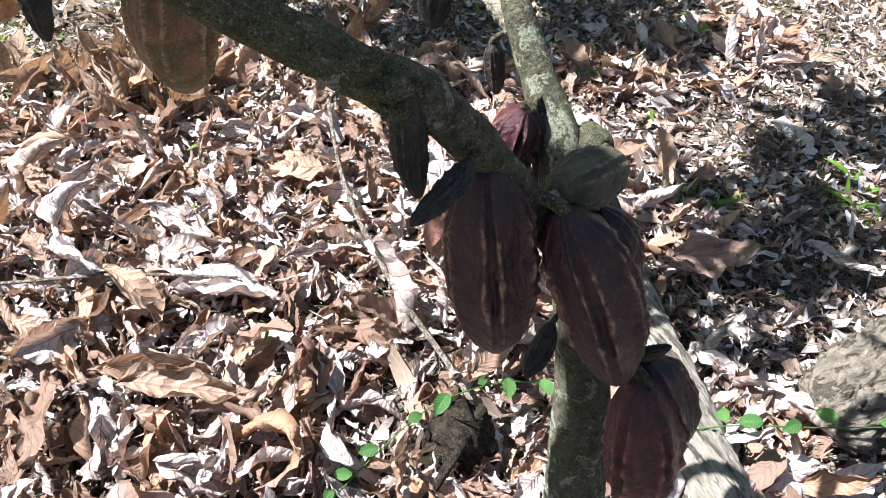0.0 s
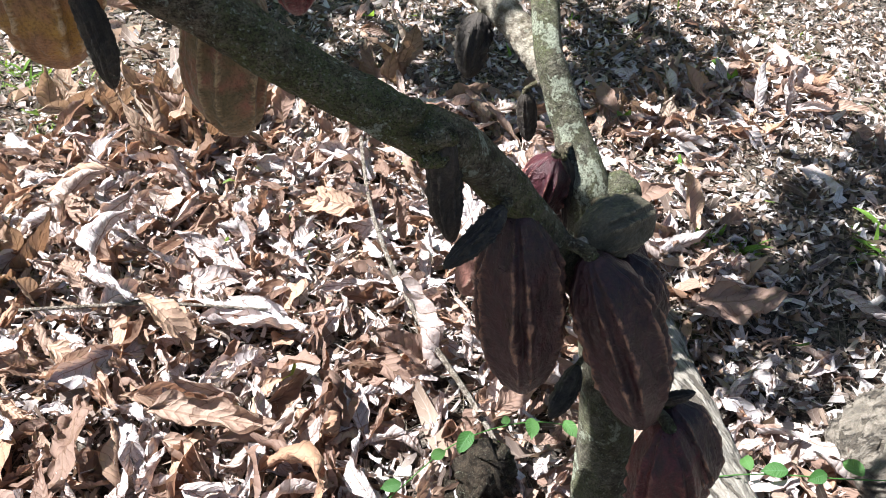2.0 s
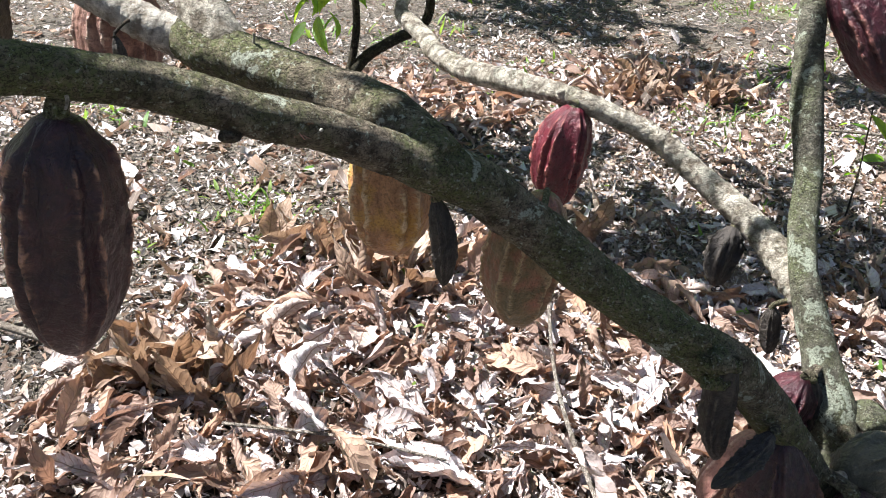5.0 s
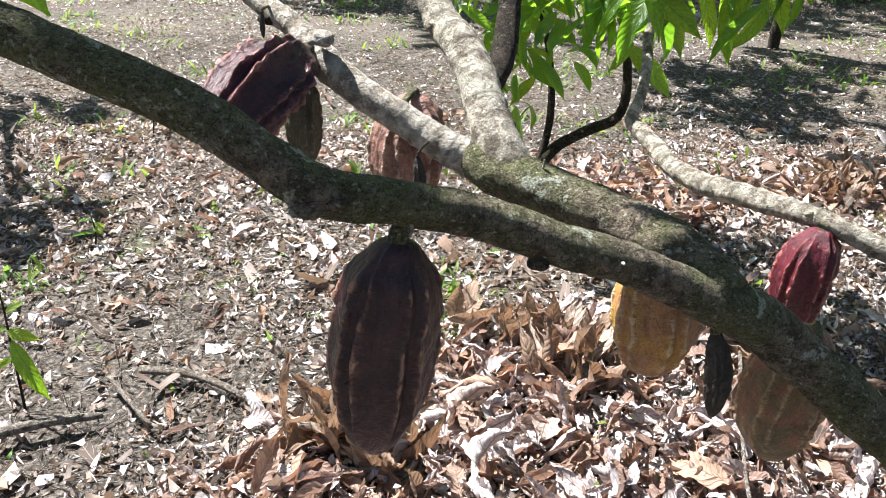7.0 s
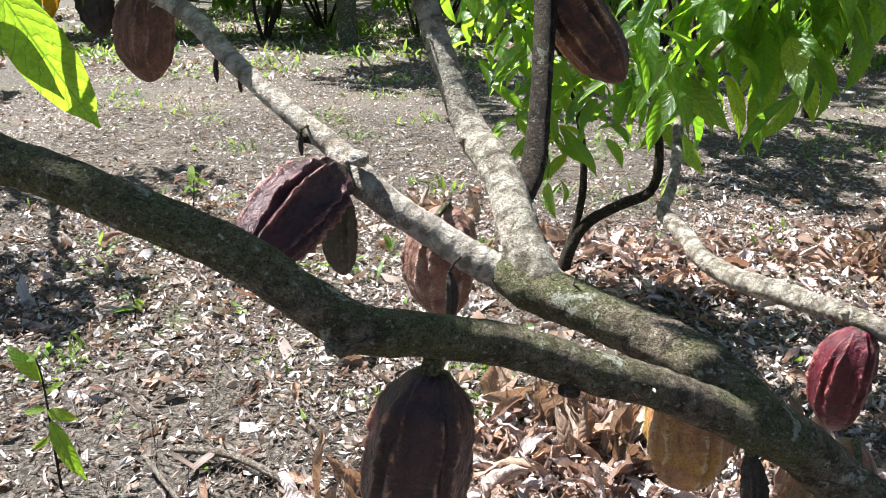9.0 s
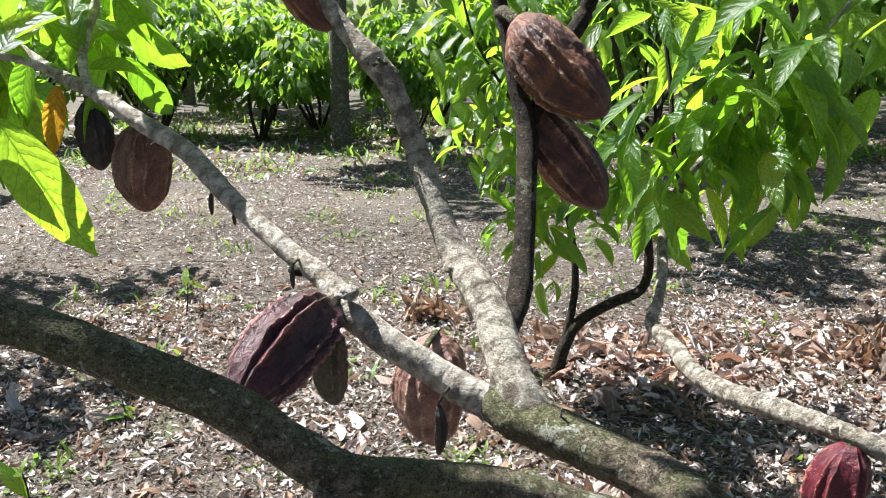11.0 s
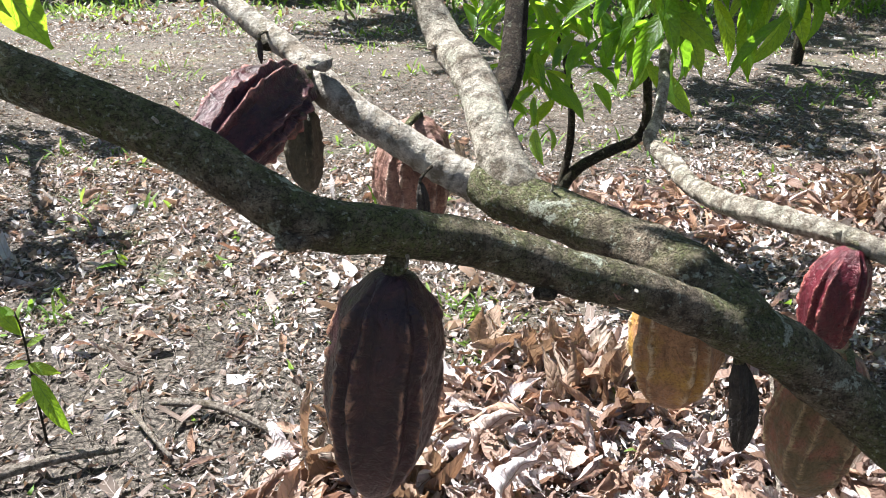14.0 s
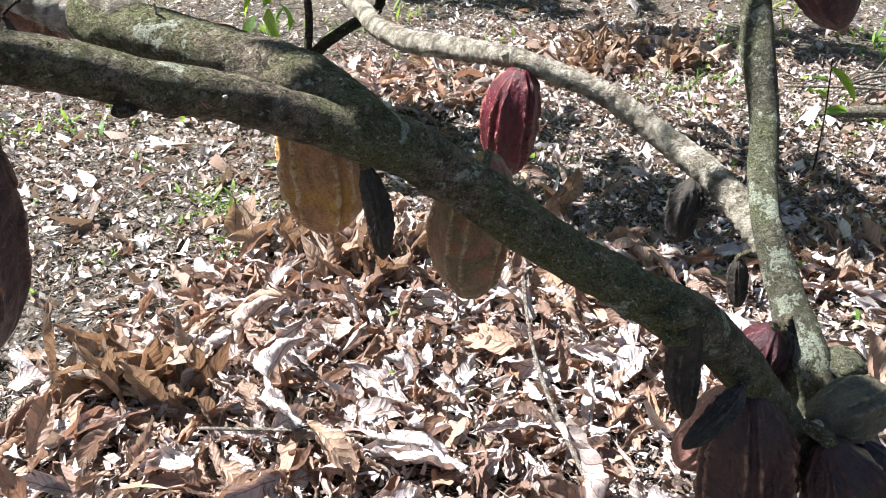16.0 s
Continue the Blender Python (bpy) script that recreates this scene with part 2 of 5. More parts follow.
LEAF_YOUNG = leaf_mat("young_leaf", [(0.10, 0.22, 0.03), (0.16, 0.28, 0.04)], [(0.5, 0.7, 0.06), (0.6, 0.75, 0.08)], 0.4, (0.2, 0.3, 0.08), 0.45)
VINE_LEAF = leaf_mat("vine_leaf", [(0.04, 0.12, 0.03), (0.07, 0.17, 0.045)], [(0.25, 0.55, 0.15), (0.3, 0.6, 0.2)], 0.4, (0.15, 0.3, 0.13), 0.3, False, 0.001)
DRY = [(0.58, 0.54, 0.545), (0.34, 0.24, 0.19), (0.64, 0.61, 0.625), (0.19, 0.125, 0.10), (0.55, 0.49, 0.485), (0.39, 0.235, 0.155), (0.64, 0.60, 0.615), (0.25, 0.17, 0.14), (0.52, 0.44, 0.42), (0.44, 0.30, 0.22), (0.22, 0.145, 0.115), (0.61, 0.57, 0.58), (0.50, 0.41, 0.37)]
DRYGLOW = [(0.42, 0.205, 0.12), (0.52, 0.355, 0.27)]
STAIN = (0.24, 0.165, 0.132)
DRY_LEAF = leaf_mat("dry_leaf", DRY, DRYGLOW, 0.48, (0.22, 0.145, 0.105), 0.27, False, 0.0032, STAIN)
DRY_BROWN = leaf_mat("brown_leaf", [(0.30, 0.215, 0.16), (0.43, 0.34, 0.275), (0.22, 0.15, 0.11), (0.50, 0.41, 0.34), (0.33, 0.225, 0.165)], [(0.36, 0.19, 0.10), (0.45, 0.29, 0.18)], 0.55, (0.17, 0.11, 0.075), 0.28, True, 0.003, (0.17, 0.11, 0.08))
DRY_LEAF_MANY = leaf_mat("dry_leaf_many", DRY, DRYGLOW, 0.48, (0.24, 0.16, 0.12), 0.27, True, 0.0024, STAIN)
BITS = leaf_mat("leaf_fragments", [(0.44, 0.405, 0.40), (0.15, 0.115, 0.10), (0.58, 0.555, 0.56), (0.06, 0.045, 0.036), (0.48, 0.45, 0.445), (0.09, 0.072, 0.062), (0.36, 0.31, 0.285), (0.62, 0.60, 0.61), (0.22, 0.165, 0.13), (0.30, 0.20, 0.145), (0.12, 0.09, 0.075)],
                [(0.42, 0.25, 0.15), (0.5, 0.35, 0.24)], 0.55, (0.32, 0.26, 0.22), 0.15, True, 0.0004, (0.15, 0.105, 0.08))
GRASS = leaf_mat("grass_blade", [(0.07, 0.16, 0.025), (0.12, 0.23, 0.04), (0.18, 0.26, 0.06)], [(0.3, 0.5, 0.06), (0.45, 0.6, 0.1)], 0.45, (0.12, 0.22, 0.05), 0.35, True, 0.0006)


def soil_mat():
    m, t, b = mat("soil_with_litter")
    v = coords(t)
    big = noise_tex(t, v, 0.55, 5, 0.6)
    mid = noise_tex(t, v, 7, 5, 0.65)
    fine = noise_tex(t, v, 60, 6, 0.75)
    col = ramp(t, fine, [(0.42, (0.016, 0.013, 0.010)), (0.5, (0.058, 0.048, 0.039)), (0.60, (0.175, 0.15, 0.125))])
    col = mix(t, ramp(t, big, [(0.5, (0, 0, 0)), (0.62, (0.75, 0.75, 0.75))]), col, mix(t, fine, (0.05, 0.04, 0.03), (0.185, 0.15, 0.115)))
    green = math_node(t, 'MULTIPLY', ramp(t, noise_tex(t, v, 0.9, 4, 0.6), [(0.55, (0, 0, 0)), (0.66, (1, 1, 1))]),
                      ramp(t, mid, [(0.45, (0, 0, 0)), (0.6, (0.8, 0.8, 0.8))]))
    col = mix(t, green, col, (0.10, 0.13, 0.035))
    t.links.new(col, b.inputs["Base Color"])
    b.inputs["Roughness"].default_value = 0.95
    bump(t, b, math_node(t, 'MULTIPLY_ADD', fine, 0.5, mid), 1.0, 0.02)
    return m


SOIL = soil_mat()


# ---- shapes ----
def make_mesh(name, verts, faces, material, uvs=None, smooth=True, attr=None):
    me = bpy.data.meshes.new(name)
    verts, faces = np.asarray(verts, float), np.asarray(faces, int)
    nf, k = faces.shape
    me.vertices.add(len(verts))
    me.vertices.foreach_set("co", verts.ravel())
    me.loops.add(nf * k)
    me.loops.foreach_set("vertex_index", faces.ravel())
    me.polygons.add(nf)
    me.polygons.foreach_set("loop_start", np.arange(nf) * k)
    me.polygons.foreach_set("use_smooth", np.full(nf, smooth))
    if uvs is not None:
        layer = me.uv_layers.new(name="UVMap")
        layer.data.foreach_set("uv", np.asarray(uvs, float)[faces.ravel()].ravel())
    if attr is not None:
        a = me.attributes.new("rib", 'FLOAT', 'POINT')
        a.data.foreach_set("value", np.asarray(attr, float))
    me.materials.append(material)
    me.update()
    me.validate()
    return me


def part(name, me, parent, label=""):
    ob = new(name, me)
    ob.parent = parent
    return tagged(ob, label)


def thing(name, at, label, category, group="", kind=""):
    ob = new(name)
    ob.location = at
    ob.empty_display_size = 0.05
    return tagged(ob, label, category, group, kind)


def grid_faces(rows, cols, closed=False):
    i, j = np.meshgrid(np.arange(rows - 1), np.arange(cols if closed else cols - 1), indexing="ij")
    k = (j + 1) % cols
    return np.stack([i * cols + j, i * cols + k, (i + 1) * cols + k, (i + 1) * cols + j], -1).reshape(-1, 4)


def spline(points, step):
    """Catmull-Rom through rows of x, y, z, r."""
    p = np.array(points, float)
    p = np.vstack([2 * p[0] - p[1], p, 2 * p[-1] - p[-2]])
    out = []
    for i in range(1, len(p) - 2):
        n = max(2, int(np.linalg.norm(p[i + 1, :3] - p[i, :3]) / step))
        u = np.linspace(0, 1, n, endpoint=False)[:, None]
        a, b, c, d = p[i - 1], p[i], p[i + 1], p[i + 2]
        out.append(0.5 * (2 * b + (c - a) * u + (2 * a - 5 * b + 4 * c - d) * u ** 2 + (3 * b - a - 3 * c + d) * u ** 3))
    return np.vstack(out + [p[-2:-1]])


def tube(points, origin, step=0.007, segs=20, lump=0.10, rings=0.0, seed=0, fissure=0.0, craggy=0.0):
    """A limb: a lumpy skin along the curve, with leaf-scar rings where rings > 0. Returns verts and faces about origin."""
    s = spline(points, step)
    c, r = s[:, :3], np.maximum(s[:, 3], 0.0008)
    tan = np.gradient(c, axis=0)
    tan /= np.linalg.norm(tan, axis=1)[:, None] + 1e-12
    side = np.cross(tan, (0.31, 0.17, 0.93))
    side /= np.linalg.norm(side, axis=1)[:, None] + 1e-12
    up = np.cross(side, tan)
    ang = np.linspace(0, 2 * math.pi, segs, endpoint=False)
    dirs = side[:, None] * np.cos(ang)[None, :, None] + up[:, None] * np.sin(ang)[None, :, None]
    length = np.r_[0, np.cumsum(np.linalg.norm(np.diff(c, axis=0), axis=1))]
    wobble = np.zeros((len(c), segs))
    rmax = r.max()
    for i in range(len(c)):
        for j in range(segs):
            q = c[i] + dirs[i, j] * r[i]
            wobble[i, j] = noise.noise(Vector(q) * (0.9 / rmax) + Vector((seed * 7.7, 0, 0))) + 0.5 * noise.noise(Vector(q) * (3.0 / rmax)) + (0.45 * noise.noise(Vector(q) * (9.0 / rmax)) if segs > 18 else 0.0)
    rad = r[:, None] * (1 + lump * wobble)
    if rings:
        ph = length / 0.021 + 0.6 * np.sin(length * 37 + seed)
        rad *= 1 + rings * np.exp(-((ph % 1.0 - 0.5) / 0.10) ** 2)[:, None]
    if craggy:
        for i in range(len(c)):
            for j in range(segs):
                q = c[i] + dirs[i, j] * r[i]
                k = Vector((q[0] * 9, q[1] * 42, q[2] * 42)) if abs(tan[i][0]) > 0.7 else Vector((q[0] * 42, q[1] * 9, q[2] * 42))
                plate = min(1.0, 5.0 * abs(noise.noise(k * 0.8)))
                split = min(1.0, 5.0 * abs(noise.noise(k * 1.7 + Vector((3, 1, 7)))))
                rad[i, j] += craggy * (0.55 * (plate - 0.7) + 0.35 * (split - 0.7) + 0.25 * noise.noise(k * 3.1) + 0.2 * noise.noise(Vector(q) * 90))
    if fissure:
        rad *= 1 + fissure * (np.abs(np.sin(ang[None] * 5 + 2.5 * wobble)) - 0.6)
    scar = (np.exp(-((ph % 1.0 - 0.62) / 0.12) ** 2) if rings else 0 * length)[:, None] * np.clip(0.65 + 0.9 * wobble, 0, 1)
    v = (c[:, None] + dirs * rad[..., None]).reshape(-1, 3) - np.array(origin)
    f = grid_faces(len(c), segs, True)
    n = len(v)
    v = np.vstack([v, c[:1] - origin, c[-1:] - origin])
    a = np.arange(segs)
    b = (a + 1) % segs
    last = (len(c) - 1) * segs
    caps = np.vstack([np.stack([b, a, np.full(segs, n), np.full(segs, n)], 1), np.stack([last + a, last + b, np.full(segs, n + 1), np.full(segs, n + 1)], 1)])
    return v, f, caps, np.r_[scar.ravel(), 0, 0]


def tube_mesh(name, points, origin, material, **kw):
    v, f, caps, scar = tube(points, np.array(origin, float), **kw)
    me = bpy.data.meshes.new(name)
    me.from_pydata(v.tolist(), [], [tuple(q) for q in f.tolist()] + [tuple(q[:3]) for q in caps.tolist()])
    me.polygons.foreach_set("use_smooth", np.full(len(me.polygons), True))
    me.attributes.new("scar", 'FLOAT', 'POINT').data.foreach_set("value", scar.astype(float))
    me.materials.append(material)
    me.update()
    return me


def blade(rng, length, width, nu=10, nv=4, curl=1.0, bend=0.8, wave=0.0, rough=0.05, tip=0.85, twist=0.0, fold=0.0):
    """A leaf along +x with its face to +z. Returns verts, faces, uvs."""
    u = np.linspace(0, 1, nu + 1)[:, None]
    v = np.linspace(-1, 1, nv + 1)[None]
    w = width / 2 * np.sin(math.pi * np.clip(u, 0.015, 0.988) ** tip) ** 0.8
    w = w * (1 - 0.55 * np.clip((u - 0.82) / 0.18, 0, 1) ** 0.7 * (u < 0.999))
    cv = curl * v * (0.75 + 0.5 * u)
    y = np.where(np.abs(cv) > 1e-3, np.sin(cv) / np.where(np.abs(curl * v) > 1e-3, curl * (0.75 + 0.5 * u), 1) * np.ones_like(v), v) * w
    z = (1 - np.cos(cv)) / max(abs(curl), 0.05) * w + fold * np.abs(v) * w
    z = z + wave * w * np.cos(2 * math.pi * (10 * u - 2.3 * np.abs(v))) * np.abs(v) ** 0.6
    z = z + rough * width * rng.normal(size=z.shape) * (0.3 + np.abs(v))
    tw = twist * u
    y, z = y * np.cos(tw) - z * np.sin(tw), y * np.sin(tw) + z * np.cos(tw)
    a = bend * u
    k = length / bend if abs(bend) > 1e-3 else None
    cx, cz = (k * np.sin(a), -k * (1 - np.cos(a))) if k else (u * length, 0 * u)
    x = cx + z * np.sin(a)
    z = cz + z * np.cos(a)
    verts = np.stack([x + 0 * y, y, z], -1).reshape(-1, 3)
    uv = np.stack(np.broadcast_arrays(u, v * 0.5 + 0.5), -1).reshape(-1, 2)
    return verts, grid_faces(nu + 1, nv + 1), uv


def dry_blade(seed, nu, nv, wave):
    """A withered leaf: rolled or arched, crumpled into folds, with a torn edge."""
    r = np.random.RandomState(seed)
    roll = r.choice([r.uniform(0.3, 0.9), r.uniform(0.9, 1.8), r.uniform(1.8, 2.9)], p=[0.35, 0.4, 0.25]) * r.choice([-1, 1], p=[0.4, 0.6])
    v, f, uv = blade(r, 1.0, r.uniform(0.30, 0.46), nu, nv, roll, r.uniform(-1.2, 1.6), wave, 0.004, 0.84, r.uniform(-1.1, 1.1))
    crisp = r.uniform(0.7, 1.7)
    for i in range(len(v)):
        edge = abs(2 * uv[i][1] - 1)
        q = Vector((uv[i][0] * 3.6, uv[i][1] * 2.4, seed * 5.3))
        d = noise.noise_vector(q)
        e = noise.noise_vector(q * 2.6)
        k = (0.022 + 0.055 * edge) * crisp
        fold = 0.05 * crisp * (abs(noise.noise(q * 1.4 + Vector((7, 3, 1)))) - 0.2)
        torn = 1 - 0.5 * max(0.0, noise.noise(Vector((uv[i][0] * 7, 4 * round(uv[i][1]), seed * 3.1)))) * edge
        v[i] = (v[i][0] + 0.6 * k * d.x, v[i][1] * torn + k * d.y + 0.5 * k * e.y, v[i][2] + 1.2 * k * d.z + 0.8 * k * e.z + fold)
    v[:, 2] -= v[:, 2].mean()
    return v, f, uv


def turn(yaw, pitch, roll):
    return np.array(Euler((roll, pitch, yaw), 'XYZ').to_matrix())


def joined(name, pieces, material):
    """One mesh from many (verts, faces, uvs)."""
    vs, fs, us, n = [], [], [], 0
    for v, f, u in pieces:
        vs.append(v)
        fs.append(f + n)
        us.append(u)
        n += len(v)
    return make_mesh(name, np.vstack(vs), np.vstack(fs), material, np.vstack(us))


def ground_z(x, y):
    d = math.hypot(x - 0.6, y - 1.5)
    return -0.03 + 0.020 * noise.noise(Vector((x * 1.1, y * 1.1, 0))) + 0.008 * noise.noise(Vector((x * 4, y * 4, 3))) + (0.0 if d < 12 else 0.15 * noise.noise(Vector((x * 0.1, y * 0.1, 8))) * min(1, (d - 12) / 20))


# ---- ground ----
def build_ground():
    n = 200
    s = 0.5 * np.sinh(np.linspace(-1, 1, n) * 7.6)
    v = [(x + 0.5, y + 1.8, ground_z(x + 0.5, y + 1.8)) for x in s for y in s]
    me = make_mesh("ground", v, grid_faces(n, n)[:, ::-1], SOIL)
    tagged(new("ground", me), "dry brown soil under plantation leaf litter", "ground", kind="structure")


build_ground()

# ---- the cacao tree in front ----
BASE = (0.66, 0.205, -0.03)
tree = thing("cacao_tree", BASE, "lichen-grown cacao tree with low crooked limbs bearing pods", "tree")
BOUGHS = {}


def limb(key, name, points, material, label="", **kw):
    BOUGHS[key] = spline(points, 0.01)
    return part(name, tube_mesh(name, points, BASE, material, **kw), tree, label)


limb("trunk", "trunk", [(0.668, 0.195, -0.05, 0.058), (0.665, 0.20, 0.08, 0.047)] + [(0.659, 0.211, 0.287, 0.0408), (0.651, 0.225, 0.406, 0.0359), (0.646, 0.247, 0.538, 0.0312), (0.643, 0.263, 0.618, 0.0282), (0.64, 0.292, 0.692, 0.0262), (0.635, 0.322, 0.753, 0.0249), (0.643, 0.35, 0.787, 0.0254), (0.64, 0.368, 0.822, 0.0228), (0.635, 0.401, 0.86, 0.0178), (0.63, 0.428, 0.895, 0.016), (0.625, 0.449, 0.926, 0.0143), (0.638, 0.488, 0.956, 0.0148), (0.653, 0.525, 0.999, 0.0149), (0.655, 0.56, 1.053, 0.0162), (0.664, 0.596, 1.101, 0.0148), (0.674, 0.629, 1.152, 0.0137), (0.69, 0.679, 1.211, 0.0133)] + [(0.70, 0.72, 1.45, 0.0125), (0.66, 0.80, 1.75, 0.011), (0.55, 0.9, 2.1, 0.008)], GREY, "grey-green lichen-covered trunk", segs=26, lump=0.07, seed=1)
limb("A", "limb", [(0.626, 0.294, 0.735, 0.0192), (0.566, 0.263, 0.817, 0.0168), (0.53, 0.259, 0.867, 0.017), (0.499, 0.264, 0.909, 0.0177), (0.468, 0.269, 0.946, 0.018), (0.436, 0.27, 0.973, 0.0213), (0.407, 0.274, 0.99, 0.0184), (0.381, 0.286, 1.006, 0.0176), (0.353, 0.297, 1.022, 0.0171), (0.313, 0.31, 1.052, 0.0183), (0.281, 0.317, 1.077, 0.0184), (0.25, 0.32, 1.1, 0.0188), (0.222, 0.322, 1.116, 0.0162)], MOSSY, "dark mossy limb with lichen spots", segs=44, lump=0.09, step=0.0045, seed=2)
limb("A1", "branch", [(0.262, 0.318, 1.088, 0.0130), (0.224, 0.311, 1.1125, 0.0150), (0.184, 0.303, 1.1345, 0.0140), (0.144, 0.289, 1.1555, 0.0130), (0.105, 0.28, 1.1690, 0.0134), (0.066, 0.271, 1.1860, 0.0132), (0.041, 0.259, 1.196, 0.0129), (0.01, 0.245, 1.206, 0.0125), (-0.016, 0.232, 1.213, 0.0131), (-0.033, 0.229, 1.22, 0.0136), (-0.058, 0.23, 1.236, 0.0129), (-0.094, 0.234, 1.257, 0.0131), (-0.152, 0.234, 1.281, 0.0127), (-0.183, 0.233, 1.294, 0.0126), (-0.208, 0.232, 1.302, 0.0125), (-0.25, 0.232, 1.319, 0.0121), (-0.319, 0.232, 1.346, 0.0114)], MOSSY, "dark bare branch", segs=40, lump=0.08, step=0.0045, seed=3)
limb("A2", "branch", [(0.223, 0.311, 1.12, 0.018), (0.197, 0.342, 1.137, 0.0188), (0.16, 0.373, 1.145, 0.0192), (0.121, 0.395, 1.153, 0.0184), (0.084, 0.417, 1.159, 0.019), (0.06, 0.432, 1.164, 0.0168), (0.048, 0.44, 1.167, 0.0116)], MOSSY, "dark mossy branch", segs=40, lump=0.10, step=0.0045, seed=4)
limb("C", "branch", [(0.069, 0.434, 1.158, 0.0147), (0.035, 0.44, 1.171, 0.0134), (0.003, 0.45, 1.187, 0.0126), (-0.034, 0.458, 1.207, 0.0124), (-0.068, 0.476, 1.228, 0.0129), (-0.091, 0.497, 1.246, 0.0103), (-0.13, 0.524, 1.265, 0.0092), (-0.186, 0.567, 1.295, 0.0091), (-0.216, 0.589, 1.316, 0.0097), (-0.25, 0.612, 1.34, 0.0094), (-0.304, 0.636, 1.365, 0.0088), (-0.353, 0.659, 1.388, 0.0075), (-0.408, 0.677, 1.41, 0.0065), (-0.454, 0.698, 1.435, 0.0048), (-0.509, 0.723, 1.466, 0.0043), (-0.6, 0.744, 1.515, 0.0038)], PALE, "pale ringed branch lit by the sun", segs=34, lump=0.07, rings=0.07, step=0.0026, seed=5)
limb("C2", "branch", [(-0.365, 0.665, 1.392, 0.0053), (-0.378, 0.682, 1.424, 0.005), (-0.377, 0.705, 1.459, 0.0048), (-0.372, 0.728, 1.501, 0.0043), (-0.371, 0.758, 1.55, 0.0037)], PALE, segs=10, lump=0.06, seed=6)
limb("C3", "branch", [(-0.401, 0.675, 1.407, 0.0047), (-0.416, 0.65, 1.42, 0.004), (-0.436, 0.627, 1.428, 0.0036), (-0.467, 0.595, 1.432, 0.0032)], PALE, segs=10, lump=0.06, seed=7)
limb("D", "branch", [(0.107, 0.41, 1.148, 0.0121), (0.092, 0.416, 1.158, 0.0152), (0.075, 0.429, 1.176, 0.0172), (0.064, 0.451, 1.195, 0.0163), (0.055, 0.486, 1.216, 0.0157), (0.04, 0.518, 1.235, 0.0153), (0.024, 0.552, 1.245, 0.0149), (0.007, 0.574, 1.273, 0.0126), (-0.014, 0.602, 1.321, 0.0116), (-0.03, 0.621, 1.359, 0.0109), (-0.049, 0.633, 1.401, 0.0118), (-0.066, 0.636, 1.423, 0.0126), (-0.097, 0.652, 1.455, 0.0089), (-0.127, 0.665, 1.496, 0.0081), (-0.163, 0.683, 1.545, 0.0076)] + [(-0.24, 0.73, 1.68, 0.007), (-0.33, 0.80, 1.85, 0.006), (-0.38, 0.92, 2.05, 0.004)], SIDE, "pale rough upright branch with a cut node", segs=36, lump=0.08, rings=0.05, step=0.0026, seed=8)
# E stands in shade; that shade is put into its bark colour
limb("E", "branch", [(0.062, 0.481, 1.203, 0.0099), (0.076, 0.53, 1.224, 0.011), (0.081, 0.573, 1.268, 0.0099), (0.083, 0.614, 1.32, 0.01), (0.083, 0.64, 1.36, 0.0105), (0.071, 0.654, 1.403, 0.0083), (0.064, 0.665, 1.441, 0.0078), (0.054, 0.674, 1.479, 0.0078), (0.039, 0.691, 1.528, 0.0076)] + [(0.0, 0.74, 1.7, 0.007), (-0.05, 0.82, 1.9, 0.006), (-0.04, 0.95, 2.1, 0.004)], DARK_SHADED, "slender upright branch in a dark shaded colour", segs=18, lump=0.07, seed=9)
limb("F", "branch", [(0.084, 0.64, 1.36, 0.0083), (0.106, 0.672, 1.405, 0.0085), (0.126, 0.682, 1.446, 0.0088), (0.139, 0.69, 1.468, 0.0088), (0.151, 0.697, 1.507, 0.0085), (0.167, 0.72, 1.563, 0.008)] + [(0.2, 0.78, 1.75, 0.007), (0.26, 0.88, 1.95, 0.005)], DARK_SHADED, segs=16, lump=0.07, seed=10)
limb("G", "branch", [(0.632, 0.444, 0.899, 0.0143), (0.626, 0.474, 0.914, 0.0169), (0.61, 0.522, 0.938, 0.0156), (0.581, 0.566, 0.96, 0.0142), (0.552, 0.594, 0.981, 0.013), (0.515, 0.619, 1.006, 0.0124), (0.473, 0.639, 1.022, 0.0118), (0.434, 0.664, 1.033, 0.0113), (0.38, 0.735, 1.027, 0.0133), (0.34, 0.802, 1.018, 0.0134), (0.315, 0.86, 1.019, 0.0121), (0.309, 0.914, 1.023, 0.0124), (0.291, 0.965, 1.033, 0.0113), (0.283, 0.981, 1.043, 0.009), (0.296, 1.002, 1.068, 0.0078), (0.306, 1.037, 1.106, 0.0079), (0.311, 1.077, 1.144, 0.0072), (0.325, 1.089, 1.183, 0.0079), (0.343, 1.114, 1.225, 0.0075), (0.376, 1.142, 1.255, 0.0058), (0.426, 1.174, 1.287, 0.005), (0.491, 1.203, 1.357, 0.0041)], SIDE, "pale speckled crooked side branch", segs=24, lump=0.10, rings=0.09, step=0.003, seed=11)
limb("G2", "branch", [(0.341, 1.114, 1.223, 0.0049), (0.333, 1.155, 1.28, 0.0041), (0.329, 1.184, 1.367, 0.0036), (0.314, 1.21, 1.473, 0.0032)], DARK_SHADED, segs=8, lump=0.05, seed=12)
limb("G3", "branch", [(0.426, 1.174, 1.287, 0.0041), (0.447, 1.156, 1.395, 0.0035), (0.457, 1.154, 1.471, 0.003)], DARK_SHADED, segs=8, lump=0.05, seed=13)
limb("G4", "branch", [(0.491, 1.203, 1.357, 0.0037), (0.534, 1.17, 1.429, 0.0031), (0.572, 1.134, 1.495, 0.0025)], PALE, segs=8, lump=0.05, seed=14)


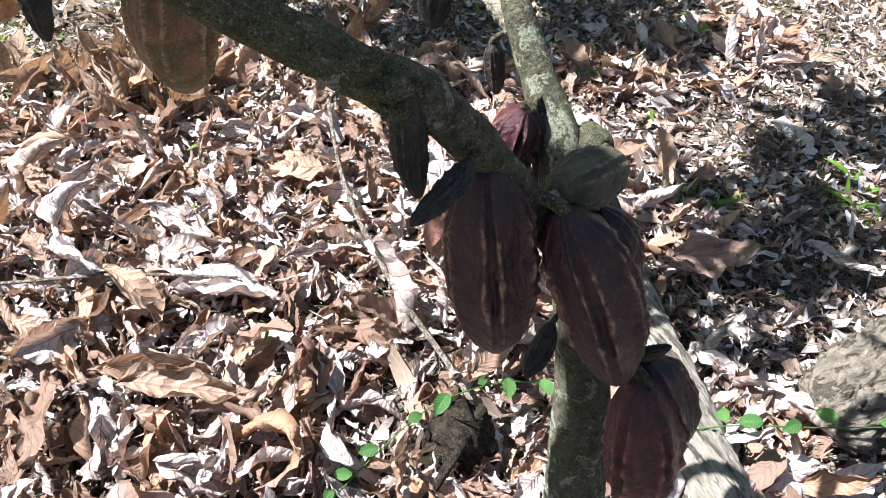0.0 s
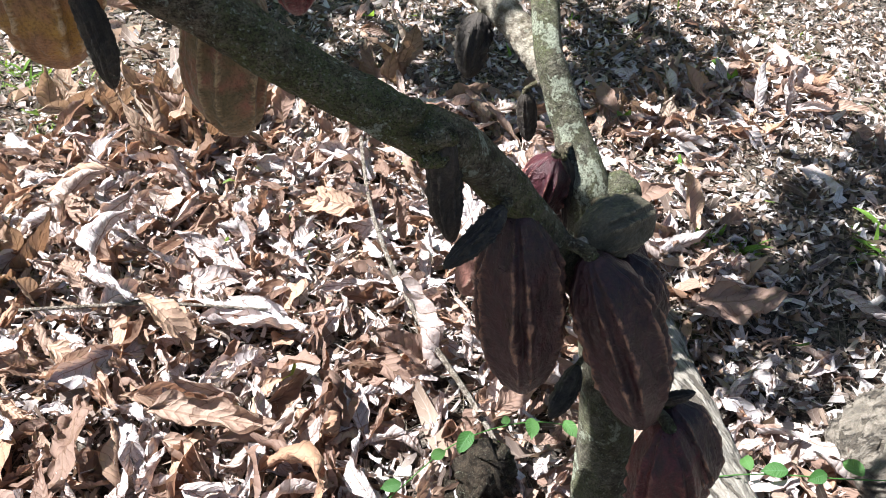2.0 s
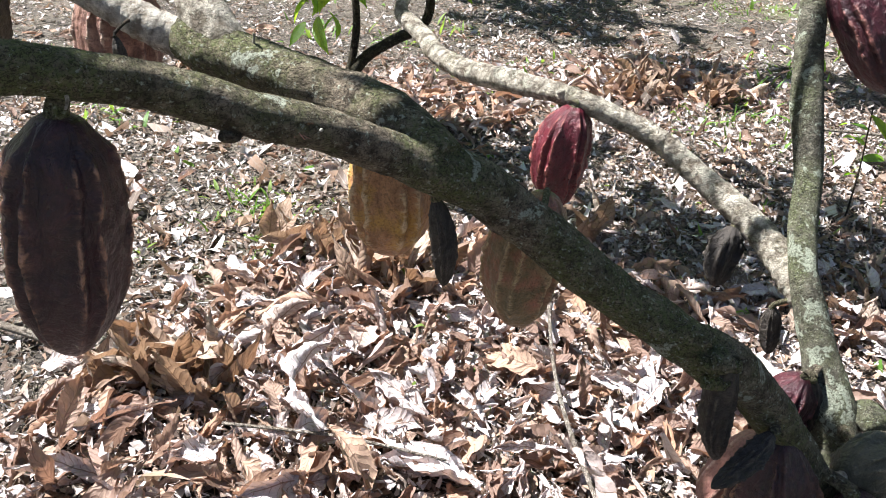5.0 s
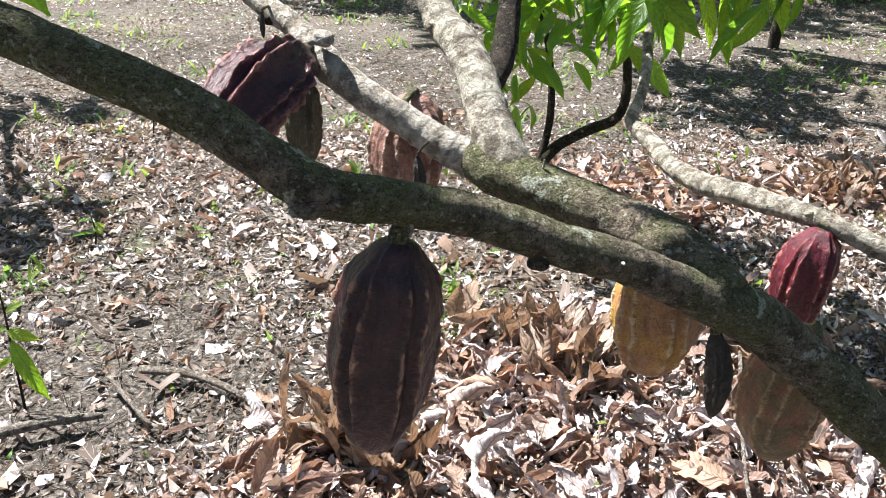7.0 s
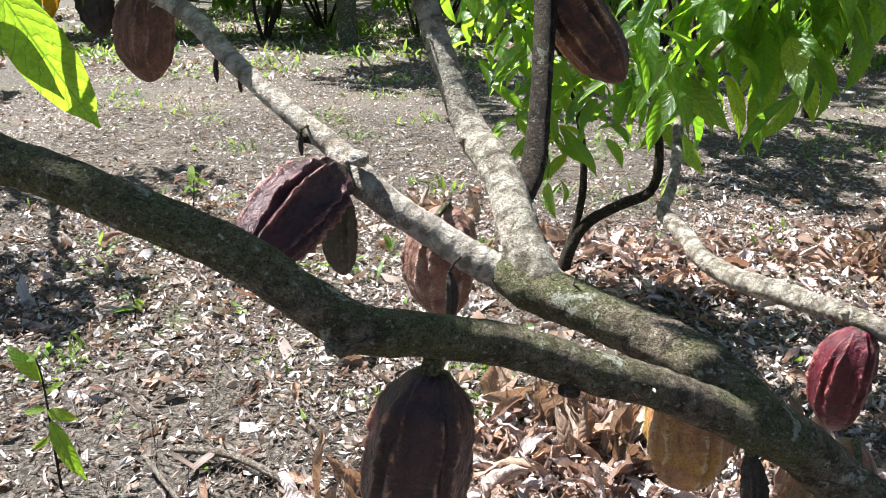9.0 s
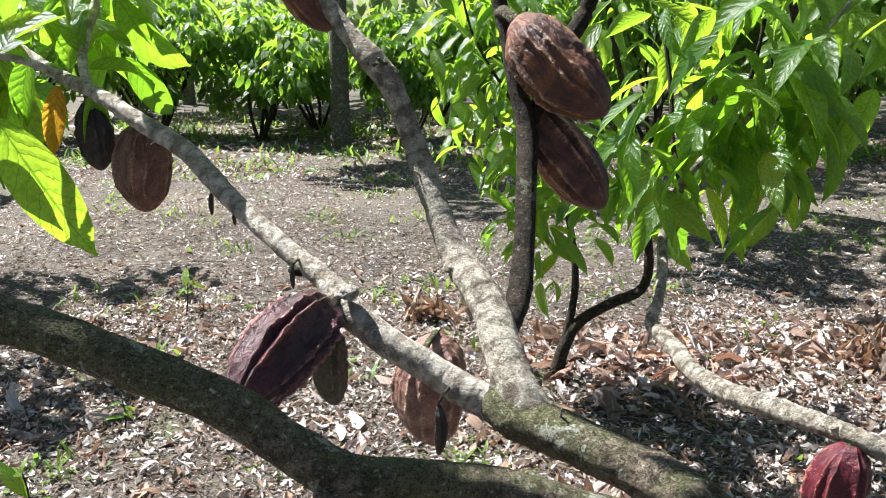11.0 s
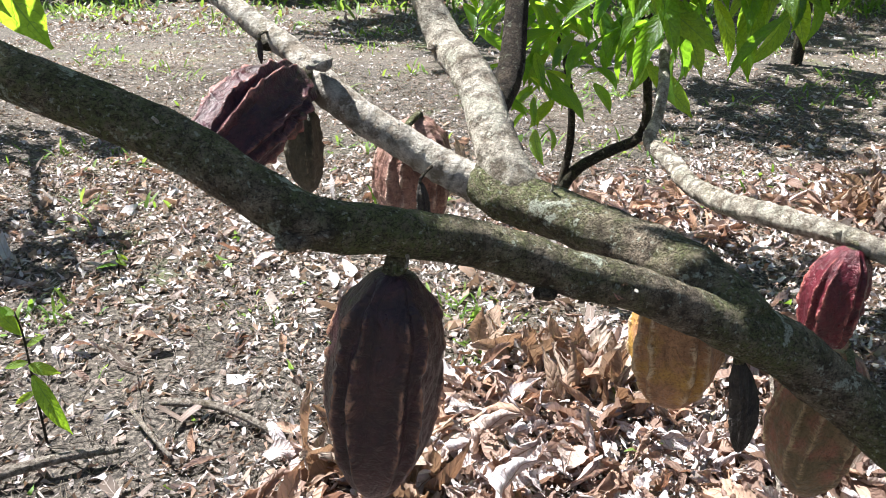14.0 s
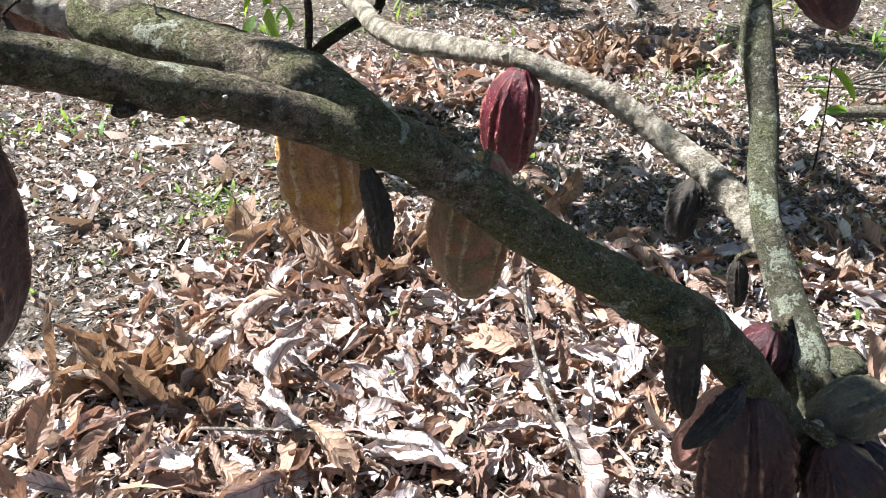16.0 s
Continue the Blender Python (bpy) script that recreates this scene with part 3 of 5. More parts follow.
def knot(at, radius, material, seed, flat=0.6):
    """A burl on a limb."""
    n, m = 12, 16
    rows = []
    for i in range(n + 1):
        p = math.pi * i / n
        for j in range(m):
            d = Vector((math.sin(p) * math.cos(j * 2 * math.pi / m), math.sin(p) * math.sin(j * 2 * math.pi / m), math.cos(p) * flat))
            rows.append(Vector(at) - Vector(BASE) + d * radius * (1 + 0.35 * noise.noise(d * 2.3 + Vector((seed, 0, 0)))))
    part("knot", make_mesh("knot", [tuple(q) for q in rows], grid_faces(n + 1, m, True), material), tree)


def on_limb(key, u, side):
    """A place on the skin of a limb, a share u along it, towards side."""
    line = BOUGHS[key]
    q = line[int(u * (len(line) - 1))]
    return Vector(q[:3]) + Vector(side).normalized() * q[3] * 0.75


for key, u, side, rad, m in (("A1", 0.48, (0, -1, 0.1), 0.007, MOSSY), ("C", 0.27, (-0.3, -0.6, -0.8), 0.009, DARK_SHADED), ("G", 0.30, (-0.5, -0.6, 0.7), 0.007, SIDE), ("E", 0.45, (0.2, -1, 0), 0.008, DARK_SHADED)):
    knot(on_limb(key, u, side), rad, m, u * 40)


for at, rad, m in (((0.406, 0.263, 1.005), 0.013, MOSSY), ((0.42, 0.256, 0.989), 0.015, MOSSY), ((0.425, 0.255, 0.972), 0.013, MOSSY), ((-0.031, 0.22, 1.211), 0.009, MOSSY), ((0.017, 0.544, 1.245), 0.009, PALE), ((-0.065, 0.459, 1.247), 0.010, PALE), ((-0.06, 0.63, 1.422), 0.009, GREY), ((0.095, 0.272, 1.160), 0.007, MOSSY), ((0.668, 0.348, 0.824), 0.019, GREY)):
    knot(at, rad, m, rad * 900 + at[0] * 30)


def spur(key, u, way, length, r=0.0014, material=PALE):
    a = on_limb(key, u, way)
    w = Vector(way).normalized()
    pts = [(*a, r * 1.4), (*(a + w * length * 0.5 + Vector((0.001, 0, 0))), r), (*(a + w * length), r * 0.5)]
    part("spur", tube_mesh("spur", pts, BASE, material, segs=6, step=0.004, lump=0.1), tree)


for i in range(26):
    key = ("A2", "C", "C", "A1", "G", "D")[i % 6]
    spur(key, 0.12 + 0.78 * ((i * 0.377) % 1), (math.sin(i * 2.1), -0.6 + 0.4 * math.cos(i), math.cos(i * 1.7)), 0.006 + 0.008 * ((i * 0.61) % 1), 0.0010)

flush = thing("blossom", on_limb("A1", 0.235, (0, -1, 0.2)), "tiny pale pink blossom cluster on the dark branch", "blossom")
FLUSH = bpy.data.materials.new("blossom_petal")
FLUSH.use_nodes = True
FLUSH.node_tree.nodes["Principled BSDF"].inputs["Base Color"].default_value = (0.52, 0.25, 0.20, 1)
FLUSH.node_tree.nodes["Principled BSDF"].inputs["Roughness"].default_value = 0.6
for i in range(7):
    b = blade(np.random.RandomState(i), 0.008, 0.006, 4, 2, 0.6, 0.8)
    ob = part("petal", make_mesh("petal", b[0], b[1], FLUSH, b[2]), flush)
    ob.matrix_basis = pose(0, 0, 0, 20 * i, -40 + 17 * i, 51 * i)


# ---- pods ----
def pod_mesh(length, radius, material, seed, wrinkle=0.06, wart=0.03, bend=0.05, neck=0.12, ribs=10):
    """A pod down -z: five pairs of narrow knobbly ridges, furrows inside the pairs, broad rough flanks between them."""
    rng = np.random.RandomState(seed)
    fine = radius > 0.02
    nu, nv = (76, 130) if fine else (44, 56)
    u = np.linspace(0, 1, nu)
    s = np.abs(2 * u ** 0.93 - 1)
    f = np.clip(1 - s ** 2.25, 0.0004, 1) ** np.where(u < 0.5, 0.5, 0.5 + 0.16 * (2 * u - 1))
    f = f * (1 - neck * np.exp(-((u - 0.07) / 0.05) ** 2))
    a = np.linspace(0, 2 * math.pi, nv, endpoint=False)
    phase = rng.uniform(0, 6.28)
    body = np.sin(math.pi * np.clip(u * 1.02, 0, 1)) ** 0.5
    verts, rib = [], []
    off = Vector((seed * 3.1, seed * 1.7, 0))
    axis = rng.uniform(0, 6.28)
    pairs = ribs // 2
    for i in range(nu):
        along = u[i] * length / radius
        for j in range(nv):
            d = Vector((math.cos(a[j]), math.sin(a[j]), 0))
            q = Vector((d.x * 2.2, d.y * 2.2, along * 1.1))
            slow = noise.noise(q * 0.8 + off)
            w = noise.noise(q * 2.1 + off) + 0.6 * noise.noise(q * 4.6 + off)
            wander = a[j] + phase + 0.09 * noise.noise(q * 1.3 + off) + 0.03 * w
            cell = (wander / (2 * math.pi) * pairs) % 1.0 - 0.5
            twin = abs(abs(cell) - 0.15)
            knob = 0.75 + 0.7 * noise.noise(Vector((round(cell * 2 + 9), along * 3.3, seed * 2.0)))
            crest = math.exp(-(twin / 0.055) ** 1.5) * knob
            groove = math.exp(-(cell / 0.075) ** 2)
            flank = math.cos(cell * 2 * math.pi)
            ridge = 2.0 * crest - 0.9 * groove + 0.5 * flank - 1.0
            small = noise.noise(q * 9.0 + off) if fine else 0.0
            cross = noise.noise(Vector((d.x * 3.0, d.y * 3.0, along * 9.0)) + off) if fine else 0.0
            r = radius * f[i] * (1 + 1.15 * wrinkle * ridge * body[i] * (0.85 + 0.5 * slow) + wart * w + (0.012 * small + 0.010 * cross) * body[i])
            b = bend * length * math.sin(math.pi * u[i])
            verts.append((d.x * r + b * math.cos(axis), d.y * r + b * math.sin(axis), -length * u[i]))
            rib.append((min(crest, 1.2) * 0.85 + 0.05 * w) * body[i])
    return make_mesh("pod_body", verts, grid_faces(nu, nv, True)[:, ::-1], material, attr=np.clip(rib, 0, 1))


POD_SEED = [0]


def cacao_pod(top, tip, radius, limb_key, material, label, stem=0.006, stem_mat=None, **kw):
    """A pod from its shoulder to its tip, on a stalk from the limb that bears it."""
    POD_SEED[0] += 1
    top, tip = Vector(top), Vector(tip)
    ob = thing("cacao_pod", top, label, "cacao pod", "cacao pods on the tree")
    axis = (top - tip).normalized()
    length = (top - tip).length
    body = part("rind", pod_mesh(length, radius, material, POD_SEED[0], **kw), ob)
    body.rotation_mode = 'QUATERNION'
    body.rotation_quaternion = Vector((0, 0, 1)).rotation_difference(axis)
    line = BOUGHS[limb_key]
    near = line[np.argmin(np.linalg.norm(line[:, :3] - np.array(top + axis * 0.012), axis=1))]
    a = Vector(near[:3])
    inside = top - axis * (length * 0.03)
    midp = (a + top) / 2 + axis * 0.004
    pts = [(*a, stem * 1.5), (*midp, stem), (*(top + axis * 0.002), stem * 1.05), (*inside, stem * 1.3)]
    part("stalk", tube_mesh("stalk", pts, top, stem_mat or MOSSY, segs=10, step=0.003, lump=0.12, seed=POD_SEED[0]), ob, "short woody stalk")
    return ob


cacao_pod((0.496, 0.256, 0.906), (0.52, 0.239, 0.699), 0.0372, "A", P_MAROON, "dark maroon ridged cacao pod hanging beside the limb", bend=0.0, wrinkle=0.10)
cacao_pod((0.553, 0.228, 0.866), (0.605, 0.166, 0.694), 0.0358, "A", P_MAROON, "large dark maroon cacao pod hanging by the trunk", wrinkle=0.09)
cacao_pod((0.557, 0.246, 0.865), (0.647, 0.278, 0.851), 0.0255, "A", P_GREEN, "olive grey roundish cacao pod pointing outward", stem=0.004, stem_mat=PALE, wart=0.04, bend=0.0)
cacao_pod((0.629, 0.292, 0.823), (0.657, 0.264, 0.746), 0.022, "trunk", P_PURPLE, "dark red cacao pod hidden under an olive pod")
cacao_pod((0.611, 0.26, 0.826), (0.643, 0.228, 0.746), 0.0235, "trunk", P_MAROON, "maroon cacao pod tucked behind a larger pod")
cacao_pod((0.431, 0.251, 0.989), (0.439, 0.247, 0.895), 0.0128, "A", P_BLACK, "small dark shrunken cacao pod on the mossy limb", wrinkle=0.13, wart=0.08)
cacao_pod((0.479, 0.244, 0.922), (0.416, 0.211, 0.906), 0.0093, "A", P_BLACK, "shrivelled black cacao pod sticking out sideways", wrinkle=0.15, wart=0.14, stem=0.004)
cacao_pod((0.508, 0.287, 0.875), (0.48, 0.301, 0.782), 0.0242, "A", P_PINK, "dull pinkish cacao pod behind the limb")
cacao_pod((0.605, 0.376, 0.857), (0.595, 0.383, 0.773), 0.0249, "trunk", P_PURPLE, "purple cacao pod against the grey trunk", wrinkle=0.10, stem=0.004)
cacao_pod((0.609, 0.369, 0.86), (0.621, 0.361, 0.774), 0.0081, "trunk", P_BLACK, "thin dried black cacao pod against the trunk", wrinkle=0.15, stem=0.003)
cacao_pod((0.593, 0.259, 0.686), (0.55, 0.23, 0.656), 0.0114, "trunk", P_BLACK, "thin dry dark cacao pod low on the trunk", wrinkle=0.14, wart=0.08, stem=0.003)
cacao_pod((0.635, 0.166, 0.686), (0.653, 0.142, 0.495), 0.0378, "trunk", P_WINE, "reddish maroon cacao pod low on the trunk", wrinkle=0.085)
cacao_pod((0.649, 0.187, 0.688), (0.684, 0.137, 0.599), 0.0322, "trunk", P_MAROON, "dark withered cacao pod beside the lowest pod", wrinkle=0.10, wart=0.04)
cacao_pod((0.63, 0.184, 0.701), (0.659, 0.169, 0.719), 0.0063, "trunk", P_BLACK, "flattened black remnant of a dried cacao pod", wrinkle=0.15, wart=0.15, stem=0.003)
cacao_pod((0.615, 0.465, 0.876), (0.623, 0.46, 0.817), 0.0109, "trunk", P_BLACK, "small black dried cacao pod on the thin stem", wrinkle=0.12, stem=0.003)
cacao_pod((0.591, 0.533, 0.935), (0.569, 0.509, 0.875), 0.0178, "G", P_BLACK, "wrinkled black cacao pod under the side branch", wrinkle=0.16, wart=0.12, stem=0.004)
cacao_pod((0.436, 0.651, 1.029), (0.429, 0.653, 0.899), 0.0312, "G", P_RED, "bright red ridged cacao pod on the side branch", wrinkle=0.09)
cacao_pod((0.323, 0.385, 1.059), (0.311, 0.388, 0.929), 0.0327, "A", P_TAN, "mottled tan and pink cacao pod behind the limb", wrinkle=0.075, stem=0.0028)
cacao_pod((0.199, 0.398, 1.115), (0.203, 0.397, 1.001), 0.0341, "A", P_YELLOW, "ripening orange brown cacao pod under the fork", wrinkle=0.075)
cacao_pod((0.221, 0.313, 1.096), (0.23, 0.311, 1.025), 0.0088, "A", P_BLACK, "thin blackened cacao pod hanging under the fork", wrinkle=0.14, wart=0.06, stem=0.003)
cacao_pod((0.014, 0.246, 1.184), (-0.001, 0.242, 1.036), 0.0328, "A1", P_MAROON, "biggest dark maroon cacao pod hanging straight down", wrinkle=0.075, stem=0.0055)
cacao_pod((0.005, 0.496, 1.198), (0.003, 0.496, 1.094), 0.0325, "C", P_ROSE, "dull rose brown cacao pod behind the forked branch", wrinkle=0.06, stem=0.003)
cacao_pod((0.013, 0.413, 1.173), (0.013, 0.413, 1.129), 0.0049, "C", P_BLACK, "tiny thin black cacao pod hanging down", wrinkle=0.1, stem=0.0012, stem_mat=DARK_SHADED)
cacao_pod((-0.079, 0.463, 1.235), (-0.129, 0.359, 1.191), 0.0295, "C", P_PURPLE, "plum red cacao pod with pale knobbly ridges", wrinkle=0.13, wart=0.05, neck=0.05)
cacao_pod((-0.081, 0.471, 1.213), (-0.08, 0.471, 1.141), 0.0153, "C", P_GREEN, "smaller dark brown cacao pod beside a plum one", wrinkle=0.08, stem=0.004)
cacao_pod((-0.31, 0.677, 1.362), (-0.321, 0.672, 1.263), 0.0300, "C", P_BROWN, "dull brown cacao pod on the pale branch", wrinkle=0.05, wart=0.06, stem=0.004)
cacao_pod((-0.372, 0.672, 1.381), (-0.366, 0.675, 1.307), 0.0187, "C", P_BLACK, "black cacao pod in shade among green leaves", wrinkle=0.1, stem=0.003)
cacao_pod((0.069, 0.645, 1.462), (0.156, 0.615, 1.375), 0.0338, "E", P_RUST, "large rusty brown cacao pod on the upright branch", wrinkle=0.08)
cacao_pod((0.089, 0.661, 1.375), (0.16, 0.631, 1.283), 0.0285, "E", P_RUST, "rusty red cacao pod below another pod", wrinkle=0.08)
cacao_pod((-0.161, 0.663, 1.538), (-0.114, 0.673, 1.451), 0.0245, "D", P_RUST, "rusty cacao pod high on the upright branch")
cacao_pod((0.687, 0.614, 1.181), (0.749, 0.561, 1.073), 0.0347, "trunk", P_PURPLE, "large plum red cacao pod on the thin stem", wrinkle=0.05)

for key_top, key_tip, rad in (((-0.116, 0.489, 1.259), (-0.116, 0.489, 1.239), 0.0022), ((-0.216, 0.586, 1.304), (-0.217, 0.586, 1.28), 0.0025), ((-0.191, 0.57, 1.288), (-0.19, 0.571, 1.274), 0.0019)):
    cacao_pod(key_top, key_tip, rad, "C", P_BLACK, "tiny withered black cacao fruitlet under the branch", stem=0.0012, wrinkle=0.1)


# ---- green leaves ----
def leaf_set(seed, count, material, nu=20, nv=6, name="leaf", width=0.36, curl=(0.2, 0.7), bend=(0.3, 1.2), wave=0.05):
    rng = np.random.RandomState(seed)
    out = []
    for _ in range(count):
        out.append(make_mesh(name, *_uv(blade(rng, 1.0, width * rng.uniform(0.85, 1.15), nu, nv, rng.uniform(*curl), rng.uniform(*bend), wave, 0.006, 0.8, rng.uniform(-0.4, 0.4)), material)))
    return out


def _uv(b, material):
    return b[0], b[1], material, b[2]


GREEN_SET = leaf_set(11, 10, LEAF, 20, 6, width=0.30, wave=0.0, curl=(0.2, 0.9), bend=(0.3, 1.4))
GREEN_FAR = leaf_set(15, 10, LEAF, 10, 4, width=0.30, wave=0.0, curl=(0.2, 0.9), bend=(0.3, 1.4))
LOOK_RNG = random.Random(5)


def put_leaf(parent, mesh, at, along, size, face=None, name="leaf", label="", wide=1.0):
    """Lay a leaf from its stalk at a point along a direction, its face turned towards face."""
    x = Vector(along).normalized()
    f = Vector(face) if face else Vector((LOOK_RNG.uniform(-1, 1), LOOK_RNG.uniform(-1, 1), 1.2))
    z = (f - x * f.dot(x)).normalized()
    y = z.cross(x)
    m = Matrix((x, y, z)).transposed().to_4x4()
    ob = part(name, mesh, parent, label)
    ob.matrix_basis = Matrix.Translation(Vector(at) - Vector(parent.location)) @ m @ Matrix.Diagonal((size, size * wide, size, 1))
    return ob


def leafy(parent, line, count, size, droop, seed, spread=0.05, meshes=GREEN_SET, start=0.0, lift=0.0):
    """Leaves along a twig: they stand off it all round and hang down."""
    rng = random.Random(seed)
    for i in range(count):
        p = line[int((start + (1 - start) * (i + rng.random()) / count) * (len(line) - 1))]
        a = rng.uniform(0, 6.283)
        d = Vector((math.cos(a), math.sin(a), -droop + rng.uniform(-0.35, 0.45)))
        at = Vector(p[:3]) + Vector((rng.uniform(-1, 1), rng.uniform(-1, 1), rng.uniform(-1, 1) + lift)) * spread
        put_leaf(parent, rng.choice(meshes), at, d, size * rng.uniform(0.65, 1.2), (rng.uniform(-0.7, 0.7), rng.uniform(-0.9, 0.4), 1.0))


# side branch's own leaves
for key, cnt, sd in (("G2", 22, 1), ("G3", 26, 2), ("G4", 26, 3)):
    leafy(tree, BOUGHS[key], cnt + 18, 0.125, 0.55, sd, 0.10)
leafy(tree, BOUGHS["G"], 38, 0.125, 0.8, 4, 0.09, start=0.86)
leafy(tree, [(0.42, 1.3, 1.40), (0.62, 1.35, 1.42), (0.72, 1.38, 1.38)], 16, 0.16, 0.5, 24, 0.12)
# leaves at the far end of the pale branch
def end_leaf(base, tip, k, face=(0.15, -1, 0.5)):
    size = (Vector(tip) - Vector(base)).length * 1.12
    return put_leaf(tree, GREEN_SET[k % 10], base, Vector(tip) - Vector(base), size, face, wide=1.2)


end_leaf((-0.435, 0.612, 1.366), (-0.357, 0.607, 1.229), 0, (0.35, -1, 0.25))
end_leaf((-0.475, 0.624, 1.387), (-0.419, 0.627, 1.314), 1)
end_leaf((-0.373, 0.718, 1.477), (-0.435, 0.651, 1.458), 2, (0, -0.6, 1))
end_leaf((-0.377, 0.705, 1.459), (-0.45, 0.699, 1.397), 3)
end_leaf((-0.364, 0.744, 1.49), (-0.315, 0.742, 1.389), 4, (-0.3, -1, 0.2))
end_leaf((-0.362, 0.745, 1.423), (-0.31, 0.763, 1.349), 5)
end_leaf((-0.369, 0.73, 1.507), (-0.311, 0.787, 1.491), 6, (0, -0.5, 1))
end_leaf((-0.324, 0.759, 1.514), (-0.25, 0.829, 1.49), 7, (0, -0.7, 0.8))
end_leaf((-0.363, 0.666, 1.39), (-0.351, 0.652, 1.313), 8, (0.8, -0.6, 0.2))
end_leaf((-0.378, 0.682, 1.43), (-0.405, 0.701, 1.494), 9)
end_leaf((-0.416, 0.65, 1.42), (-0.467, 0.631, 1.474), 0, (0, -0.5, 1))
end_leaf((-0.436, 0.627, 1.428), (-0.43, 0.711, 1.483), 2, (0.2, -1, 0.3))
end_leaf((-0.372, 0.685, 1.413), (-0.313, 0.745, 1.429), 4, (0, -0.7, 0.7))
end_leaf((-0.421, 0.659, 1.425), (-0.459, 0.666, 1.349), 6)
end_leaf((-0.42, 0.716, 1.489), (-0.351, 0.748, 1.514), 8, (0, -0.8, 0.6))
leafy(tree, [(-0.503, 0.761, 1.491), (-0.458, 0.81, 1.48), (-0.412, 0.832, 1.487), (-0.354, 0.878, 1.489)], 26, 0.14, 0.35, 45, 0.04)
leafy(tree, [(-0.491, 0.734, 1.411), (-0.49, 0.676, 1.43)], 12, 0.14, 0.5, 46, 0.03)
leafy(tree, BOUGHS["C2"], 6, 0.14, 0.1, 6, 0.03, start=0.7, lift=0.8)
ORANGE_SET = leaf_set(12, 2, LEAF_ORANGE)
o_base, o_tip = (-0.391, 0.652, 1.397), (-0.394, 0.634, 1.348)
put_leaf(tree, ORANGE_SET[0], o_base, Vector(o_tip) - Vector(o_base), 0.075, (0.3, -1, 0.1), label="withered orange leaf")
# crown overhead: unseen branch and leaves, added to cast shade on the ground
limb("H", "branch", [(0.66, 0.80, 1.75, 0.010), (0.408, 1.095, 2.05, 0.009), (0.434, 1.66, 2.25, 0.008), (0.807, 1.842, 2.35, 0.006), (1.194, 1.933, 2.4, 0.004)], GREY, segs=10, step=0.03)
leafy(tree, BOUGHS["H"], 40, 0.24, 0.3, 15, 0.25, start=0.55)
leafy(tree, [(0.565, 1.628, 2.35), (1.065, 1.728, 2.35), (1.665, 1.798, 2.35)], 84, 0.27, 0.2, 17, 0.22)
# loose unseen leaf groups, placed to keep sun off the limbs and pods
leafy(tree, [(-0.794, 0.443, 1.9), (-0.444, 0.443, 1.9), (-0.194, 0.453, 1.9)], 50, 0.15, 0.1, 14, 0.05)
leafy(tree, [(-0.161, 0.62, 1.9), (-0.031, 0.6, 1.9), (0.149, 0.55, 1.9)], 56, 0.12, 0.1, 16, 0.04)
leafy(tree, [(-0.167, 0.566, 1.95), (-0.017, 0.556, 1.95), (0.123, 0.536, 1.95)], 50, 0.13, 0.1, 18, 0.05)


# another unseen leaf group, added to shade the litter at the right
leafy(tree, [(0.15, 1.48, 2.35), (0.35, 1.56, 2.35), (0.55, 1.62, 2.35)], 46, 0.2, 0.2, 19, 0.14)

# ---- second cacao tree behind ----
TREE2 = (0.33, 3.2, -0.03)
tree2 = thing("cacao_tree", TREE2, "slender leafy young cacao tree with a crooked dark stem", "tree")
T2 = {}


def stem2(points, label="", name="branch", segs=10):
    T2[len(T2)] = spline(points, 0.04)
    part(name, tube_mesh(name, points, TREE2, DARK_SHADED, segs=segs, step=0.03, lump=0.08, seed=len(T2)), tree2, label)


stem2([(0.32, 3.2, -0.06, 0.034), (0.36, 3.2, 0.12, 0.028), (0.42, 3.2, 0.24, 0.025), (0.55, 3.2, 0.33, 0.023), (0.68, 3.2, 0.40, 0.022), (0.70, 3.2, 0.55, 0.019), (0.66, 3.22, 0.8, 0.016), (0.6, 3.25, 1.1, 0.013), (0.5, 3.3, 1.5, 0.011), (0.45, 3.35, 1.9, 0.009)], "dark crooked stem", "trunk", 14)
stem2([(0.36, 3.2, 0.14, 0.018), (0.40, 3.22, 0.4, 0.016), (0.36, 3.24, 0.7, 0.013), (0.25, 3.28, 1.0, 0.011), (0.1, 3.3, 1.4, 0.009), (0.0, 3.3, 1.9, 0.007)])
stem2([(0.64, 3.22, 0.85, 0.012), (0.85, 3.1, 1.05, 0.009), (1.1, 3.0, 1.3, 0.007), (1.3, 2.95, 1.7, 0.005)])
stem2([(0.27, 3.27, 0.95, 0.009), (0.1, 3.2, 1.2, 0.007), (-0.05, 3.15, 1.45, 0.005), (-0.12, 3.1, 1.75, 0.004)])
leafy(tree2, [(0.02, 3.15, 1.25), (0.12, 3.1, 1.1), (0.2, 3.1, 1.0), (0.3, 3.1, 0.9), (0.45, 3.1, 1.0)], 130, 0.17, 0.6, 31, 0.24, meshes=GREEN_FAR)
leafy(tree2, [(0.3, 3.05, 0.85), (0.2, 3.05, 0.6), (0.25, 3.1, 0.4)], 50, 0.15, 0.6, 32, 0.14, meshes=GREEN_FAR)
leafy(tree2, [(0.55, 3.0, 0.95), (0.7, 3.0, 0.85), (0.75, 3.05, 0.8)], 22, 0.24, 1.0, 33, 0.1, meshes=GREEN_FAR)
for k, sd in ((1, 34), (2, 35), (3, 36), (0, 37)):
    leafy(tree2, T2[k], 48, 0.18, 0.5, sd, 0.16, start=0.5, meshes=GREEN_FAR)
